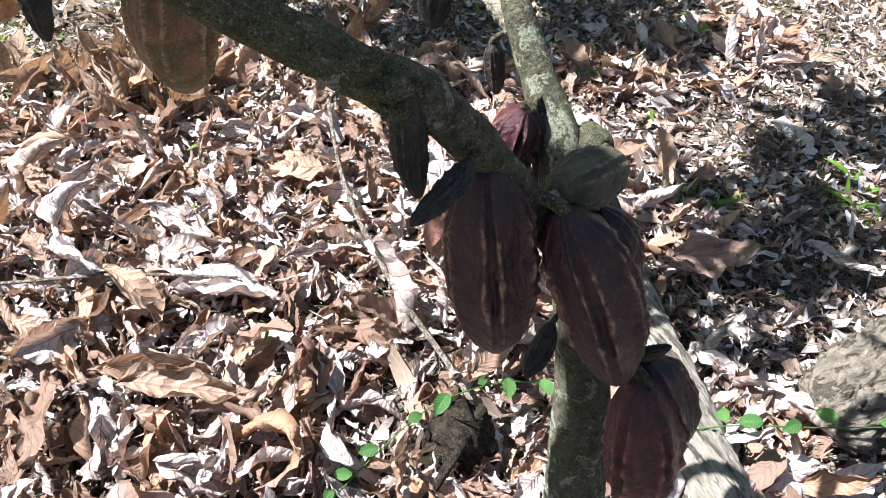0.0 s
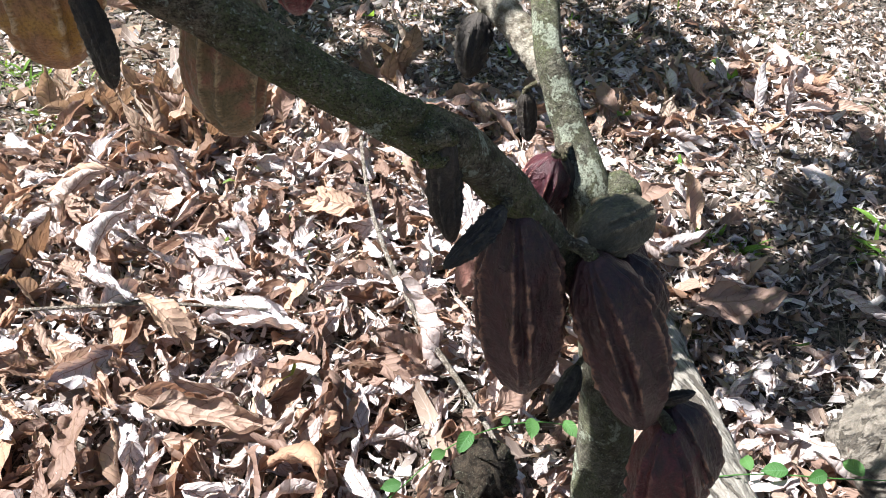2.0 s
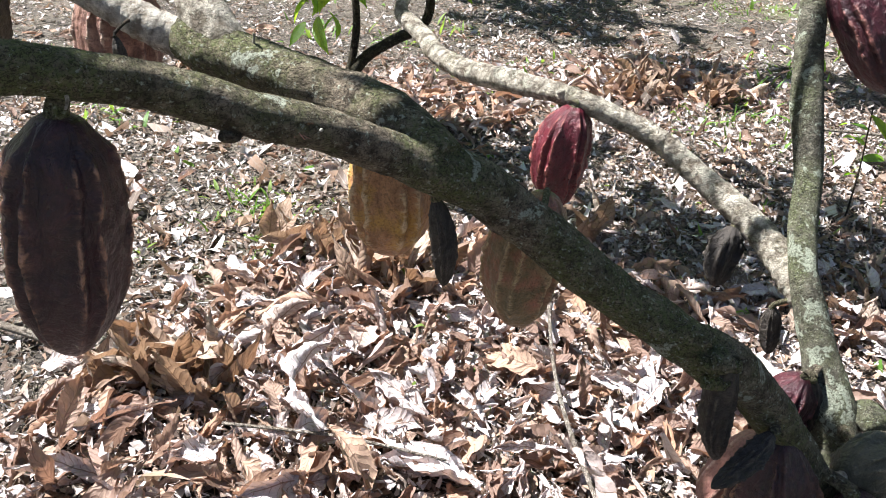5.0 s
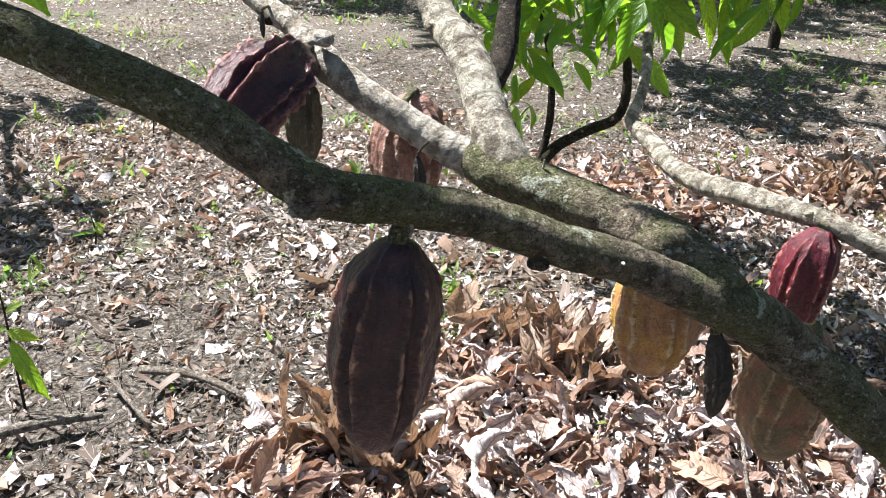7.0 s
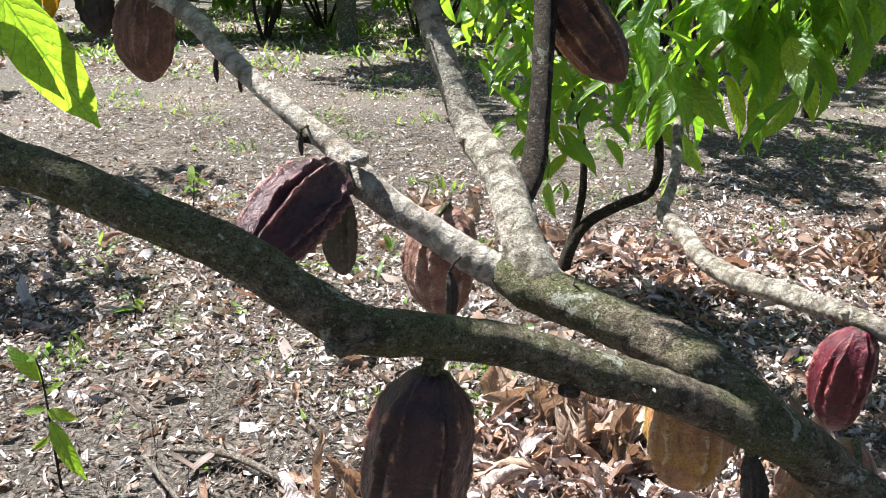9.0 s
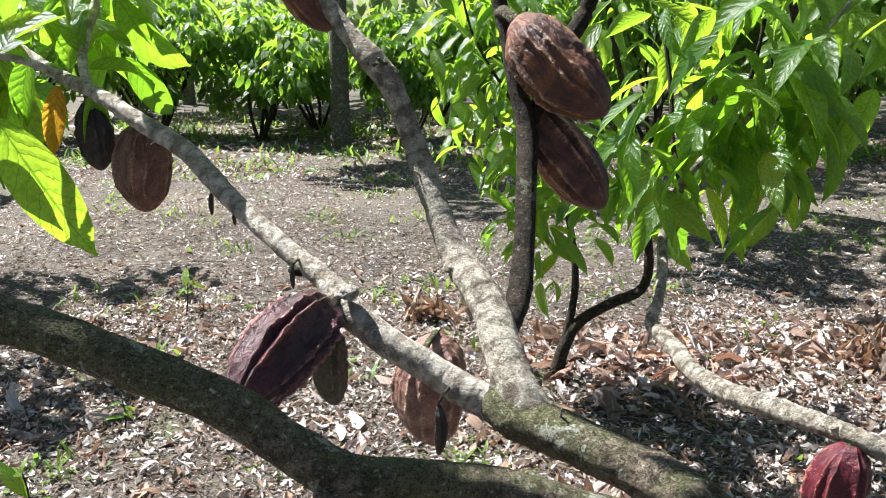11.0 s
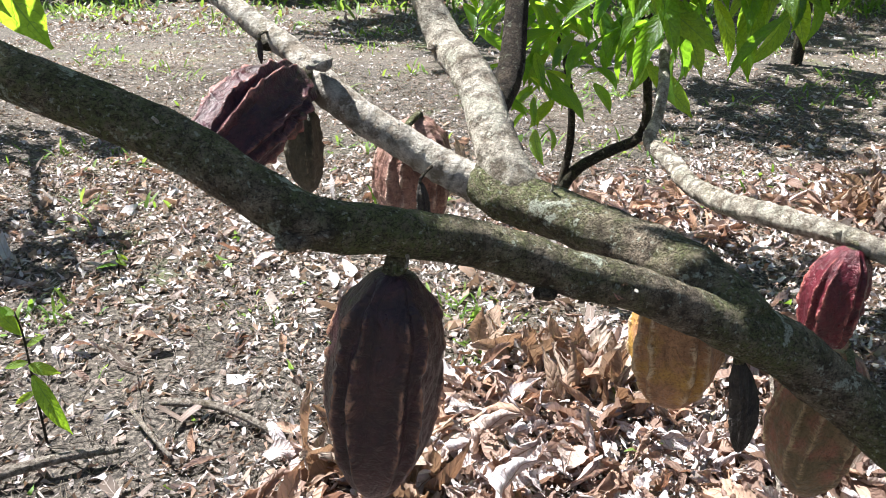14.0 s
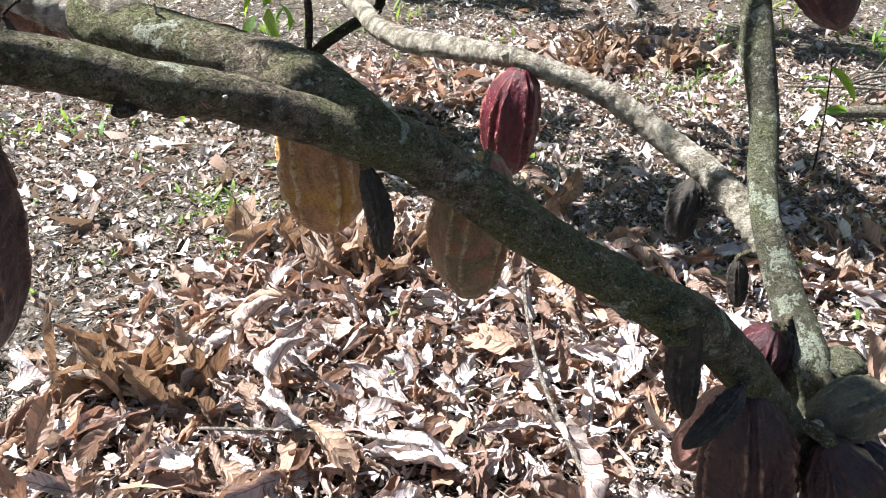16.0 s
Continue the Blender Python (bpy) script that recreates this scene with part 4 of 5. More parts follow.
# leaves above the view, added to shade the ground before this tree
leafy(tree2, [(-0.375, 3.001, 2.3), (0.175, 2.951, 2.3), (0.675, 2.801, 2.3), (1.075, 2.701, 2.3)], 110, 0.26, 0.2, 38, 0.22, meshes=GREEN_FAR)


# second unseen leaf layer, added to make that ground shade denser
leafy(tree2, [(0.056, 2.624, 2.4), (0.556, 2.564, 2.4), (1.206, 2.664, 2.4)], 130, 0.27, 0.15, 39, 0.18, meshes=GREEN_FAR)

# ---- third cacao tree beside the clearing, unseen, added for its shade ----
TREE3 = (-3.4, 4.7, -0.03)
tree3 = thing("cacao_tree", TREE3, "unseen leafy cacao tree added to shade the bare soil", "tree")
part("trunk", tube_mesh("trunk", [(-3.4, 4.7, -0.08, 0.05), (-3.38, 4.68, 0.7, 0.042), (-3.3, 4.6, 1.4, 0.034), (-3.244, 4.04, 2.1, 0.02), (-2.839, 3.577, 2.45, 0.01)], TREE3, DARK_SHADED, segs=12, step=0.05, lump=0.08), tree3)
leafy(tree3, [(-3.553, 3.741, 2.45), (-3.053, 3.491, 2.45), (-2.553, 3.441, 2.45)], 120, 0.27, 0.2, 40, 0.25, meshes=GREEN_FAR)
leafy(tree3, [(-4.025, 5.051, 2.3), (-3.463, 5.237, 2.5), (-2.862, 5.438, 2.5)], 110, 0.27, 0.2, 41, 0.3, meshes=GREEN_FAR)

# ---- fourth cacao tree, added so its unseen crown shades the far litter ----
TREE4 = (2.6, 6.9, -0.03)
tree4 = thing("cacao_tree", TREE4, "added cacao tree whose unseen crown shades the far litter", "tree")
part("trunk", tube_mesh("trunk", [(2.6, 6.9, -0.08, 0.05), (2.58, 6.9, 0.9, 0.04), (2.26, 6.675, 1.9, 0.032), (1.593, 6.333, 2.7, 0.02), (0.699, 5.971, 3.05, 0.01)], TREE4, DARK_SHADED, segs=12, step=0.05, lump=0.08), tree4)
leafy(tree4, [(-0.055, 5.905, 3), (0.445, 5.705, 3), (1.045, 5.705, 3)], 150, 0.3, 0.2, 51, 0.35, meshes=GREEN_FAR)
leafy(tree4, [(0.027, 6.798, 3.1), (0.627, 6.698, 3.1), (1.345, 6.605, 3)], 150, 0.3, 0.2, 52, 0.3, meshes=GREEN_FAR)

# further unseen leaf groups, each set where its shadow meets the litter
leafy(tree4, [(0.317, 6.695, 3.15), (1.008, 7.392, 3.2), (1.808, 8.192, 3.2)], 170, 0.32, 0.2, 53, 0.45, meshes=GREEN_FAR)

leafy(tree4, [(0.645, 4.705, 3), (1.445, 4.505, 3), (2.045, 4.405, 3)], 120, 0.3, 0.2, 54, 0.28, meshes=GREEN_FAR)

# ---- leaf litter ----
RS = np.random.RandomState(77)
DRY_SHAPES = [dry_blade(k, 9, 4, 0.0) for k in range(40)]
DRY_NEAR = [dry_blade(k + 60, 12, 5, 0.0) for k in range(40)]
DRY_MESHES = []
for k in range(40):
    b = dry_blade(k, 24, 8, 0.0)
    DRY_MESHES.append(make_mesh("dry_leaf", b[0], b[1], DRY_LEAF, b[2]))


def big_zone(x, y):
    """How thick the large fallen leaves lie."""
    edge = 2.0 + 0.18 * math.sin(x * 3.1) - max(0.0, -0.05 - x) * 0.9
    near = 1 / (1 + math.exp((y - edge) * 9)) * (1 / (1 + math.exp((-0.58 - x) * 11)))
    near *= 1 / (1 + math.exp((x - 1.25 - 0.1 * math.sin(y * 5)) * 7))
    band = 0.85 * math.exp(-((y - 1.55 - 0.12 * (x - 1.6)) / 0.22) ** 2) * (0.9 < x < 2.4)
    pile = math.exp(-(((x - 0.75) / 0.65) ** 2 + ((y - 3.35) / 0.5) ** 2)) + math.exp(-(((x - 1.95) / 0.55) ** 2 + ((y - 3.6) / 0.35) ** 2))
    patch = 0.8 * math.exp(-(((x - 1.42) / 0.20) ** 2 + ((y - 1.0) / 0.32) ** 2))
    return max(near, band, patch, 0.8 * min(1, pile), 0.06)


litter = tagged(new("leaf_litter"), "deep litter of curled pale brown cacao leaves", "leaf litter", kind="stuff")
pieces, singles = [], 0
tries = 0
while tries < 27000:
    tries += 1
    x, y = RS.uniform(-2.2, 3.4), RS.uniform(-0.5, 4.6)
    dens = big_zone(x, y)
    if RS.rand() > dens or math.hypot(x - 0.66, y - 0.2) < 0.07:
        continue
    size = (0.045 + 0.14 * RS.rand() ** 1.25) * (1.0 if dens > 0.4 else 0.75)
    z = ground_z(x, y) + RS.uniform(0.0, 0.06) * dens + 0.014
    rot = turn(RS.uniform(0, 6.283), RS.normal(0, 0.36), RS.normal(0, 0.75))
    k = RS.randint(len(DRY_SHAPES))
    if singles < 290 and -0.15 < x < 1.35 and 0.45 < y < 1.75:
        singles += 1
        ob = part("dry_leaf", DRY_MESHES[k], litter)
        ob.matrix_basis = Matrix.Translation((x, y, z + 0.03)) @ Matrix(rot.tolist()).to_4x4() @ Matrix.Scale(size * 1.25, 4)
    else:
        b = DRY_NEAR[k] if y < 2.1 and 0.3 < y and x < 1.7 else DRY_SHAPES[k]
        pieces.append((b[0] * size @ rot.T + (x, y, z), b[1], b[2]))
# a few large leaves that lie on top
for k, at, way, size, up in ((4, (1.36, 0.40, 0.10), (-0.25, 0.25, -0.75), 0.24, (0.3, -1, 0.6)), (9, (1.30, 0.80, 0.05), (0.95, -0.35, 0.10), 0.27, (0, -0.6, 1)), (15, (0.76, 0.66, 0.07), (0.8, 0.2, 0.25), 0.15, (-0.3, -0.6, 1)),
                             (22, (1.66, 0.72, 0.06), (0.3, -0.9, -0.1), 0.17, (0.2, -0.3, 1)), (7, (0.16, 0.86, 0.10), (0.9, -0.55, 0.0), 0.24, (-0.2, -0.7, 1)), (31, (0.38, 0.72, 0.10), (0.8, 0.55, 0.1), 0.22, (0.3, -0.8, 1)), (12, (0.66, 0.98, 0.12), (0.25, -0.95, -0.25), 0.25, (0.5, 0.1, 1))):
    x = Vector(way).normalized()
    z = (Vector(up) - x * Vector(up).dot(x)).normalized()
    ob = part("dry_leaf", DRY_MESHES[k], litter)
    ob.matrix_basis = Matrix.Translation(at) @ Matrix((x, z.cross(x), z)).transposed().to_4x4() @ Matrix.Scale(size, 4)
# leaves that stand on edge in clumps
STAND = [dry_blade(500 + k, 12, 6, 0.0) for k in range(14)]
upright = []
for cx, cy, cnt, high in ((-0.15, 1.45, 24, 0.24), (-0.27, 1.48, 14, 0.20), (0.19, 2.15, 12, 0.20), (0.43, 1.87, 32, 0.22), (0.33, 2.00, 12, 0.22), (1.05, 2.07, 14, 0.20), (1.79, 3.50, 34, 0.20), (2.2, 3.35, 24, 0.18), (1.72, 1.55, 14, 0.14), (-0.28, 3.90, 20, 0.20), (-0.02, 1.25, 5, 0.14)):
    for _ in range(cnt):
        x, y = cx + RS.normal(0, 0.085), cy + RS.normal(0, 0.05)
        rot = turn(RS.uniform(0, 6.283), -RS.uniform(0.55, 1.45), RS.normal(0, 0.8))
        b = STAND[RS.randint(len(STAND))]
        upright.append((b[0] * high * RS.uniform(0.55, 1.1) @ rot.T + (x, y, ground_z(x, y) + 0.01), b[1], b[2]))
part("standing_leaves", joined("standing_leaves", upright, DRY_BROWN), litter, "upright curled brown leaves")
part("fallen_leaves", joined("fallen_leaves", pieces, DRY_LEAF_MANY), litter)



def chip(w, bend, curl):
    """A ragged scrap of a leaf, three short rows of two points."""
    u = np.array((0.0, 0.5, 1.0)) + RS.normal(0, 0.07, 3)
    half = w * np.array((0.55, 1.0, 0.5)) * RS.uniform(0.5, 1.2, 3)
    rows, uv = [], []
    for i in range(3):
        for sgn in (-0.5, 0.5):
            rows.append((u[i] - 0.5 + RS.normal(0, 0.06), sgn * half[i] + RS.normal(0, 0.05), bend * (u[i] - 0.5) ** 2 + curl * sgn * (u[i] - 0.5) + RS.normal(0, 0.05)))
            uv.append((0.2 + 0.6 * u[i], 0.5 + sgn * 0.6))
    return np.array(rows), grid_faces(3, 2), np.array(uv)


BIT_FLAT = [chip(RS.uniform(0.2, 0.55), RS.uniform(-0.6, 0.9), RS.uniform(-0.5, 0.5)) for _ in range(40)]
BIT_SHAPES = [chip(RS.uniform(0.18, 0.5), RS.uniform(-1.4, 1.6), RS.uniform(-1.0, 1.0)) for _ in range(40)]


def scatter_bits(count, x0, x1, y0, y1, s0, s1, edge=False, shapes=BIT_SHAPES, tilt=0.25):
    out = []
    for _ in range(count):
        x, y = RS.uniform(x0, x1), RS.uniform(y0, y1)
        bare = min(1.0, max(0.0, (noise.noise(Vector((x * 0.8, y * 0.8, 5))) - 0.05) * 2.5)) * (1 - big_zone(x, y))
        if RS.rand() < 0.15 + 0.6 * bare or (edge and RS.rand() < (math.hypot(x - 0.5, y - 2.2) - 2.4) / 1.2):
            continue
        rot = turn(RS.uniform(0, 6.283), RS.normal(0, tilt), RS.normal(0, 1.6 * tilt))
        b = shapes[RS.randint(len(shapes))]
        out.append((b[0] * RS.uniform(s0, s1) * (1, RS.uniform(0.45, 1.5), 1) @ rot.T + (x, y, ground_z(x, y) + RS.uniform(0.002, 0.02) + 0.055 * RS.rand() * big_zone(x, y)), b[1], b[2]))
    return out


bits = scatter_bits(34000, -3.2, 4.1, -1.2, 5.2, 0.014, 0.055, True) + scatter_bits(18000, 0.9, 3.4, 0.1, 3.2, 0.010, 0.05) + scatter_bits(14000, -0.8, 1.5, 0.1, 2.3, 0.010, 0.04, False, BIT_FLAT, 0.5) + scatter_bits(56000, -4.6, 5.2, 3.6, 9.5, 0.012, 0.042, False, BIT_FLAT, 0.35) + scatter_bits(44000, -2.4, 3.2, 0.9, 4.2, 0.010, 0.040, False, BIT_FLAT, 0.45) + scatter_bits(9000, -8, 8, 8, 15, 0.05, 0.14) + scatter_bits(9000, -7.5, 8.5, -6, 3.8, 0.05, 0.14)
greens = []
for _ in range(110):
    x, y = RS.uniform(-1.5, 3.0), RS.uniform(0.4, 4.2)
    b = BIT_SHAPES[RS.randint(len(BIT_SHAPES))]
    greens.append((b[0] * RS.uniform(0.02, 0.055) @ turn(RS.uniform(0, 6.283), RS.normal(0, 0.3), RS.normal(0, 0.5)).T + (x, y, ground_z(x, y) + 0.02 + 0.06 * big_zone(x, y)), b[1], b[2]))
part("green_fragments", joined("green_fragments", greens, GRASS), litter, "scattered yellow-green leaf bits")
part("leaf_fragments", joined("leaf_fragments", bits, BITS), litter)


# twigs lying about
def twig_pieces(count, x0, x1, y0, y1, l0, l1, r0, r1):
    vs, fs, n = [], [], 0
    for _ in range(count):
        x, y, a, l, r = RS.uniform(x0, x1), RS.uniform(y0, y1), RS.uniform(0, 6.283), RS.uniform(l0, l1), RS.uniform(r0, r1)
        z = ground_z(x, y) + 0.012 + RS.uniform(0, 0.035) * big_zone(x, y)
        k = RS.normal(0, 0.12)
        d, s = np.array((math.cos(a), math.sin(a), RS.normal(0, 0.08))), np.array((-math.sin(a), math.cos(a), 0))
        rows = []
        for q, rr in ((-0.5, 1), (0.05, 0.85), (0.5, 0.5)):
            c = np.array((x, y, z)) + d * q * l + s * k * l * (q * q - 0.1)
            for m in range(3):
                w = m * 2.0944
                rows.append(c + (s * math.cos(w) + np.array((0, 0, 1)) * math.sin(w)) * r * rr)
        vs.append(np.array(rows))
        fs.append(grid_faces(3, 3, True) + n)
        n += 9
    return make_mesh("twigs", np.vstack(vs), np.vstack(fs), TWIG)


litter_twigs = new("twigs", twig_pieces(17000, -3.2, 3.4, 0.1, 6.5, 0.03, 0.24, 0.0006, 0.0022))
tagged(litter_twigs, "thin grey dry twigs scattered over the litter", "twigs", kind="stuff")


def stick(points, label, material=TWIG, segs=8):
    o = points[0][:3]
    ob = new("stick", tube_mesh("stick", points, o, material, segs=segs, step=0.02, lump=0.12, seed=int(o[0] * 50)))
    ob.location = o
    tagged(ob, label, "stick", "sticks on the ground")


stick([(0.90, 1.95, 0.06, 0.006), (0.735, 1.33, 0.085, 0.005), (0.70, 0.95, 0.09, 0.006), (0.72, 0.68, 0.08, 0.0055), (0.73, 0.55, 0.06, 0.004)], "long thin grey stick lying on the leaves")
stick([(-0.86, 1.77, 0.005, 0.014), (-0.70, 1.745, 0.015, 0.013), (-0.56, 1.68, 0.01, 0.010), (-0.50, 1.65, -0.01, 0.006)], "pale broken stick on bare soil")
stick([(-1.22, 1.40, 0.0, 0.016), (-1.02, 1.50, 0.012, 0.014), (-0.88, 1.555, 0.005, 0.009)], "stout grey stick on bare soil")
stick([(-0.93, 1.72, 0.01, 0.006), (-0.83, 1.60, 0.03, 0.007), (-0.74, 1.52, 0.01, 0.005)], "forked grey stick on bare soil")
stick([(-0.05, 1.22, 0.08, 0.004), (0.20, 1.14, 0.09, 0.004), (0.42, 1.06, 0.075, 0.003)], "thin pale stick across the leaves")
stick([(0.56, 0.46, 0.02, 0.008), (0.64, 0.50, 0.075, 0.009), (0.72, 0.55, 0.115, 0.010)], "curved dark stick leaning on a stump", DARK_SHADED)

# ---- dead wood ----
stump = new("stump", tube_mesh("stump", [(0.675, 0.55, -0.06, 0.078), (0.675, 0.55, 0.0, 0.068), (0.68, 0.55, 0.045, 0.058), (0.685, 0.555, 0.085, 0.046), (0.69, 0.56, 0.11, 0.026), (0.69, 0.56, 0.105, 0.008)], (0.675, 0.55, -0.03), DARK_SHADED, segs=60, lump=0.22, seed=3, fissure=0.10, craggy=0.022))
stump.location = (0.675, 0.55, -0.03)
tagged(stump, "small rotten dark stump in the litter", "stump")


# brushwood beyond the bare patch
BRUSH = random.Random(61)
for i in range(12):
    bx, by, ba, bl, br = BRUSH.uniform(2.7, 3.6), BRUSH.uniform(2.45, 3.15), BRUSH.uniform(-0.7, 0.7), BRUSH.uniform(0.2, 0.5), BRUSH.uniform(0.004, 0.009)
    dx, dy = math.cos(ba) * bl, math.sin(ba) * bl
    stick([(bx - dx, by - dy, 0.012, br), (bx, by + BRUSH.uniform(-0.05, 0.05), BRUSH.uniform(0.02, 0.07), br), (bx + dx, by + dy, 0.015, 0.5 * br)], "crooked dry stick among other brushwood")
stick([(2.45, 2.62, 0.015, 0.022), (2.75, 2.52, 0.03, 0.026), (3.1, 2.50, 0.03, 0.024), (3.5, 2.46, 0.015, 0.014)], "thick weathered stick among brushwood", DEADWOOD)


def weathered(name, stretch, tone, split=0.46, grime=0.35):
    m, t, b = mat(name)
    v = coords(t, 1.0, stretch)
    mid = noise_tex(t, v, 60, 6, 0.7, 0.2)
    fine = noise_tex(t, v, 260, 5, 0.75)
    crack = ramp(t, noise_tex(t, v, 30, 6, 0.72, 0.1), [(split, (0, 0, 0)), (split + 0.03, (1, 1, 1))])
    col = ramp(t, mid, [(0.40, tuple(grime * c for c in tone)), (0.60, tone)])
    col = mix(t, math_node(t, 'MULTIPLY_ADD', crack, 0.8, 0.2), (0.05, 0.04, 0.03), col)
    col = mix(t, ramp(t, fine, [(0.4, (0.4, 0.4, 0.4)), (0.56, (1, 1, 1))]), (0.13, 0.105, 0.08), col)
    t.links.new(col, b.inputs["Base Color"])
    b.inputs["Roughness"].default_value = 0.9
    bump(t, b, math_node(t, 'MULTIPLY_ADD', crack, 0.9, math_node(t, 'MULTIPLY_ADD', fine, 0.3, mid)), 1.0, 0.018)
    return m


LOGWOOD = weathered("log_bark", (0.30, 1, 1), (0.27, 0.24, 0.20), 0.45, 0.40)
ROOTWOOD = weathered("branch_bark", (1, 0.16, 1), (0.36, 0.335, 0.295), 0.42, 0.5)
root = new("fallen_branch", tube_mesh("fallen_branch", [(1.25, 0.86, 0.01, 0.020), (1.22, 0.785, 0.03, 0.028), (1.197, 0.72, 0.035, 0.032), (1.149, 0.604, 0.04, 0.040), (1.098, 0.446, 0.04, 0.050), (1.065, 0.354, 0.035, 0.056), (1.037, 0.281, 0.03, 0.058), (0.99, 0.15, 0.0, 0.05)], (1.15, 0.5, 0), ROOTWOOD, segs=40, lump=0.14, seed=8, step=0.01, fissure=0.06, craggy=0.008))
root.location = (1.15, 0.5, 0)
tagged(root, "bleached fallen branch with cracked bark", "branch")
log = new("log", tube_mesh("log", [(1.34, 0.33, 0.01, 0.03), (1.38, 0.33, 0.02, 0.075), (1.54, 0.35, 0.03, 0.10), (1.85, 0.38, 0.04, 0.115), (2.1, 0.42, 0.04, 0.10), (2.2, 0.43, 0.03, 0.05)], (1.6, 0.42, 0), LOGWOOD, segs=96, lump=0.22, seed=5, step=0.007, fissure=0.04, craggy=0.032))
log.location = (1.6, 0.42, 0)
tagged(log, "weathered grey log with deeply furrowed bark", "log")


# ---- small green growth ----
def seedling(at, height, leaves, lean=(0, 0), size=0.09, young=0.5, seed=0):
    rng = random.Random(seed)
    ob = thing("seedling", at, "thin cacao seedling with a few green leaves", "seedling", "seedlings in the litter")
    at = Vector(at)
    top = at + Vector((lean[0], lean[1], height))
    pts = [(*at, 0.004), (*((at + top) / 2 + Vector((0.008, 0, 0))), 0.003), (*top, 0.002)]
    part("stem", tube_mesh("stem", pts, at, DARK_SHADED, segs=8, step=0.02, lump=0.05), ob)
    for i in range(leaves):
        q = at.lerp(top, 0.35 + 0.65 * (i + 0.5) / leaves)
        a = rng.uniform(0, 6.28)
        put_leaf(ob, (YOUNG_SET if rng.random() < young else GREEN_SET)[rng.randrange(3)], q, (math.cos(a), math.sin(a), rng.uniform(-0.7, 0.3)), size * rng.uniform(0.5, 1.2), (0, -0.6, 1))


YOUNG_SET = leaf_set(13, 3, LEAF_YOUNG, 12, 4)
plant = thing("seedling", (-1.11, 1.59, -0.02), "thin cacao seedling with dark green and lime leaves", "seedling", "seedlings in the litter")
part("stem", tube_mesh("stem", [(-1.11, 1.59, -0.03, 0.004), (-1.108, 1.59, 0.15, 0.0032), (-1.112, 1.60, 0.31, 0.0026), (-1.12, 1.60, 0.38, 0.0018)], (-1.11, 1.59, -0.02), DARK_SHADED, segs=8, step=0.02, lump=0.05), plant)
for k, at, way, size, old in ((0, (-1.112, 1.60, 0.315), (-0.5, -0.15, 0.75), 0.14, True), (1, (-1.105, 1.59, 0.20), (0.7, -0.5, -0.9), 0.19, True), (0, (-1.11, 1.59, 0.23), (1.0, -0.3, 0.0), 0.085, False), (1, (-1.11, 1.59, 0.24), (-0.6, -0.5, 0.1), 0.06, False),
                              (2, (-1.11, 1.59, 0.15), (-0.5, -0.4, -0.2), 0.06, False), (2, (-1.11, 1.60, 0.28), (0.3, 0.2, 0.2), 0.055, False), (2, (-1.12, 1.60, 0.375), (-0.9, 0.3, 0.1), 0.07, False)):
    put_leaf(plant, (GREEN_SET if old else YOUNG_SET)[k], at, way, size, (0.2, -0.9, 0.7))
seedling((-1.6, 3.9, -0.02), 0.28, 5, (0.02, 0), 0.12, 0.9, 3)
seedling((2.11, 2.17, -0.02), 0.42, 5, (0.0, 0.05), 0.14, 0.1, 4)
seedling((-1.35, 2.6, -0.02), 0.12, 4, (0.0, 0.0), 0.08, 0.4, 5)

VINE_SET = leaf_set(14, 3, VINE_LEAF, 10, 4, width=0.62, curl=(0.2, 0.8), bend=(0.3, 1.1), wave=0.03)


def vine(points, leaves, seed):
    rng = random.Random(seed)
    o = points[0][:3]
    ob = thing("vine", o, "thin creeping green vine with heart-shaped leaves", "vine", "creeping vines")
    part("stem", tube_mesh("stem", points, o, VINE_LEAF, segs=6, step=0.02, lump=0.0), ob)
    line = spline(points, 0.02)
    for i in range(leaves):
        p = line[int((i + 0.5) / leaves * (len(line) - 1))]
        a = rng.uniform(0, 6.28)
        put_leaf(ob, VINE_SET[rng.randrange(3)], Vector(p[:3]) + Vector((0, 0, 0.012)), (math.cos(a), math.sin(a), 0.1), 0.042 * rng.uniform(0.6, 1.2), (rng.uniform(-0.8, 0.8), -0.5, 1))


vine([(0.40, 0.50, 0.06, 0.0012), (0.53, 0.56, 0.08, 0.0012), (0.66, 0.60, 0.10, 0.0012), (0.82, 0.60, 0.08, 0.0012), (0.95, 0.52, 0.06, 0.0012)], 9, 1)
vine([(0.95, 0.42, 0.06, 0.0012), (1.10, 0.36, 0.10, 0.0012), (1.28, 0.28, 0.10, 0.0012), (1.45, 0.22, 0.09, 0.0012)], 8, 2)


def tufts(spots, name, label):
    out = []
    for x, y, spread, cnt, high in spots:
        for _ in range(cnt):
            px, py = x + RS.normal(0, spread), y + RS.normal(0, spread)
            rot = turn(RS.uniform(0, 6.283), -RS.uniform(0.3, 1.4), RS.normal(0, 0.3))
            b = GRASS_SHAPES[RS.randint(len(GRASS_SHAPES))]
            out.append((b[0] * high * RS.uniform(0.5, 1.3) @ rot.T + (px, py, ground_z(px, py)), b[1], b[2]))
    ob = new(name, joined(name, out, GRASS))
    tagged(ob, label, "weeds", kind="stuff")


GRASS_SHAPES = [blade(RS, 1.0, RS.uniform(0.10, 0.26), 5, 2, 0.3, RS.uniform(0.2, 1.5), 0, 0.01, 0.7) for _ in range(8)]
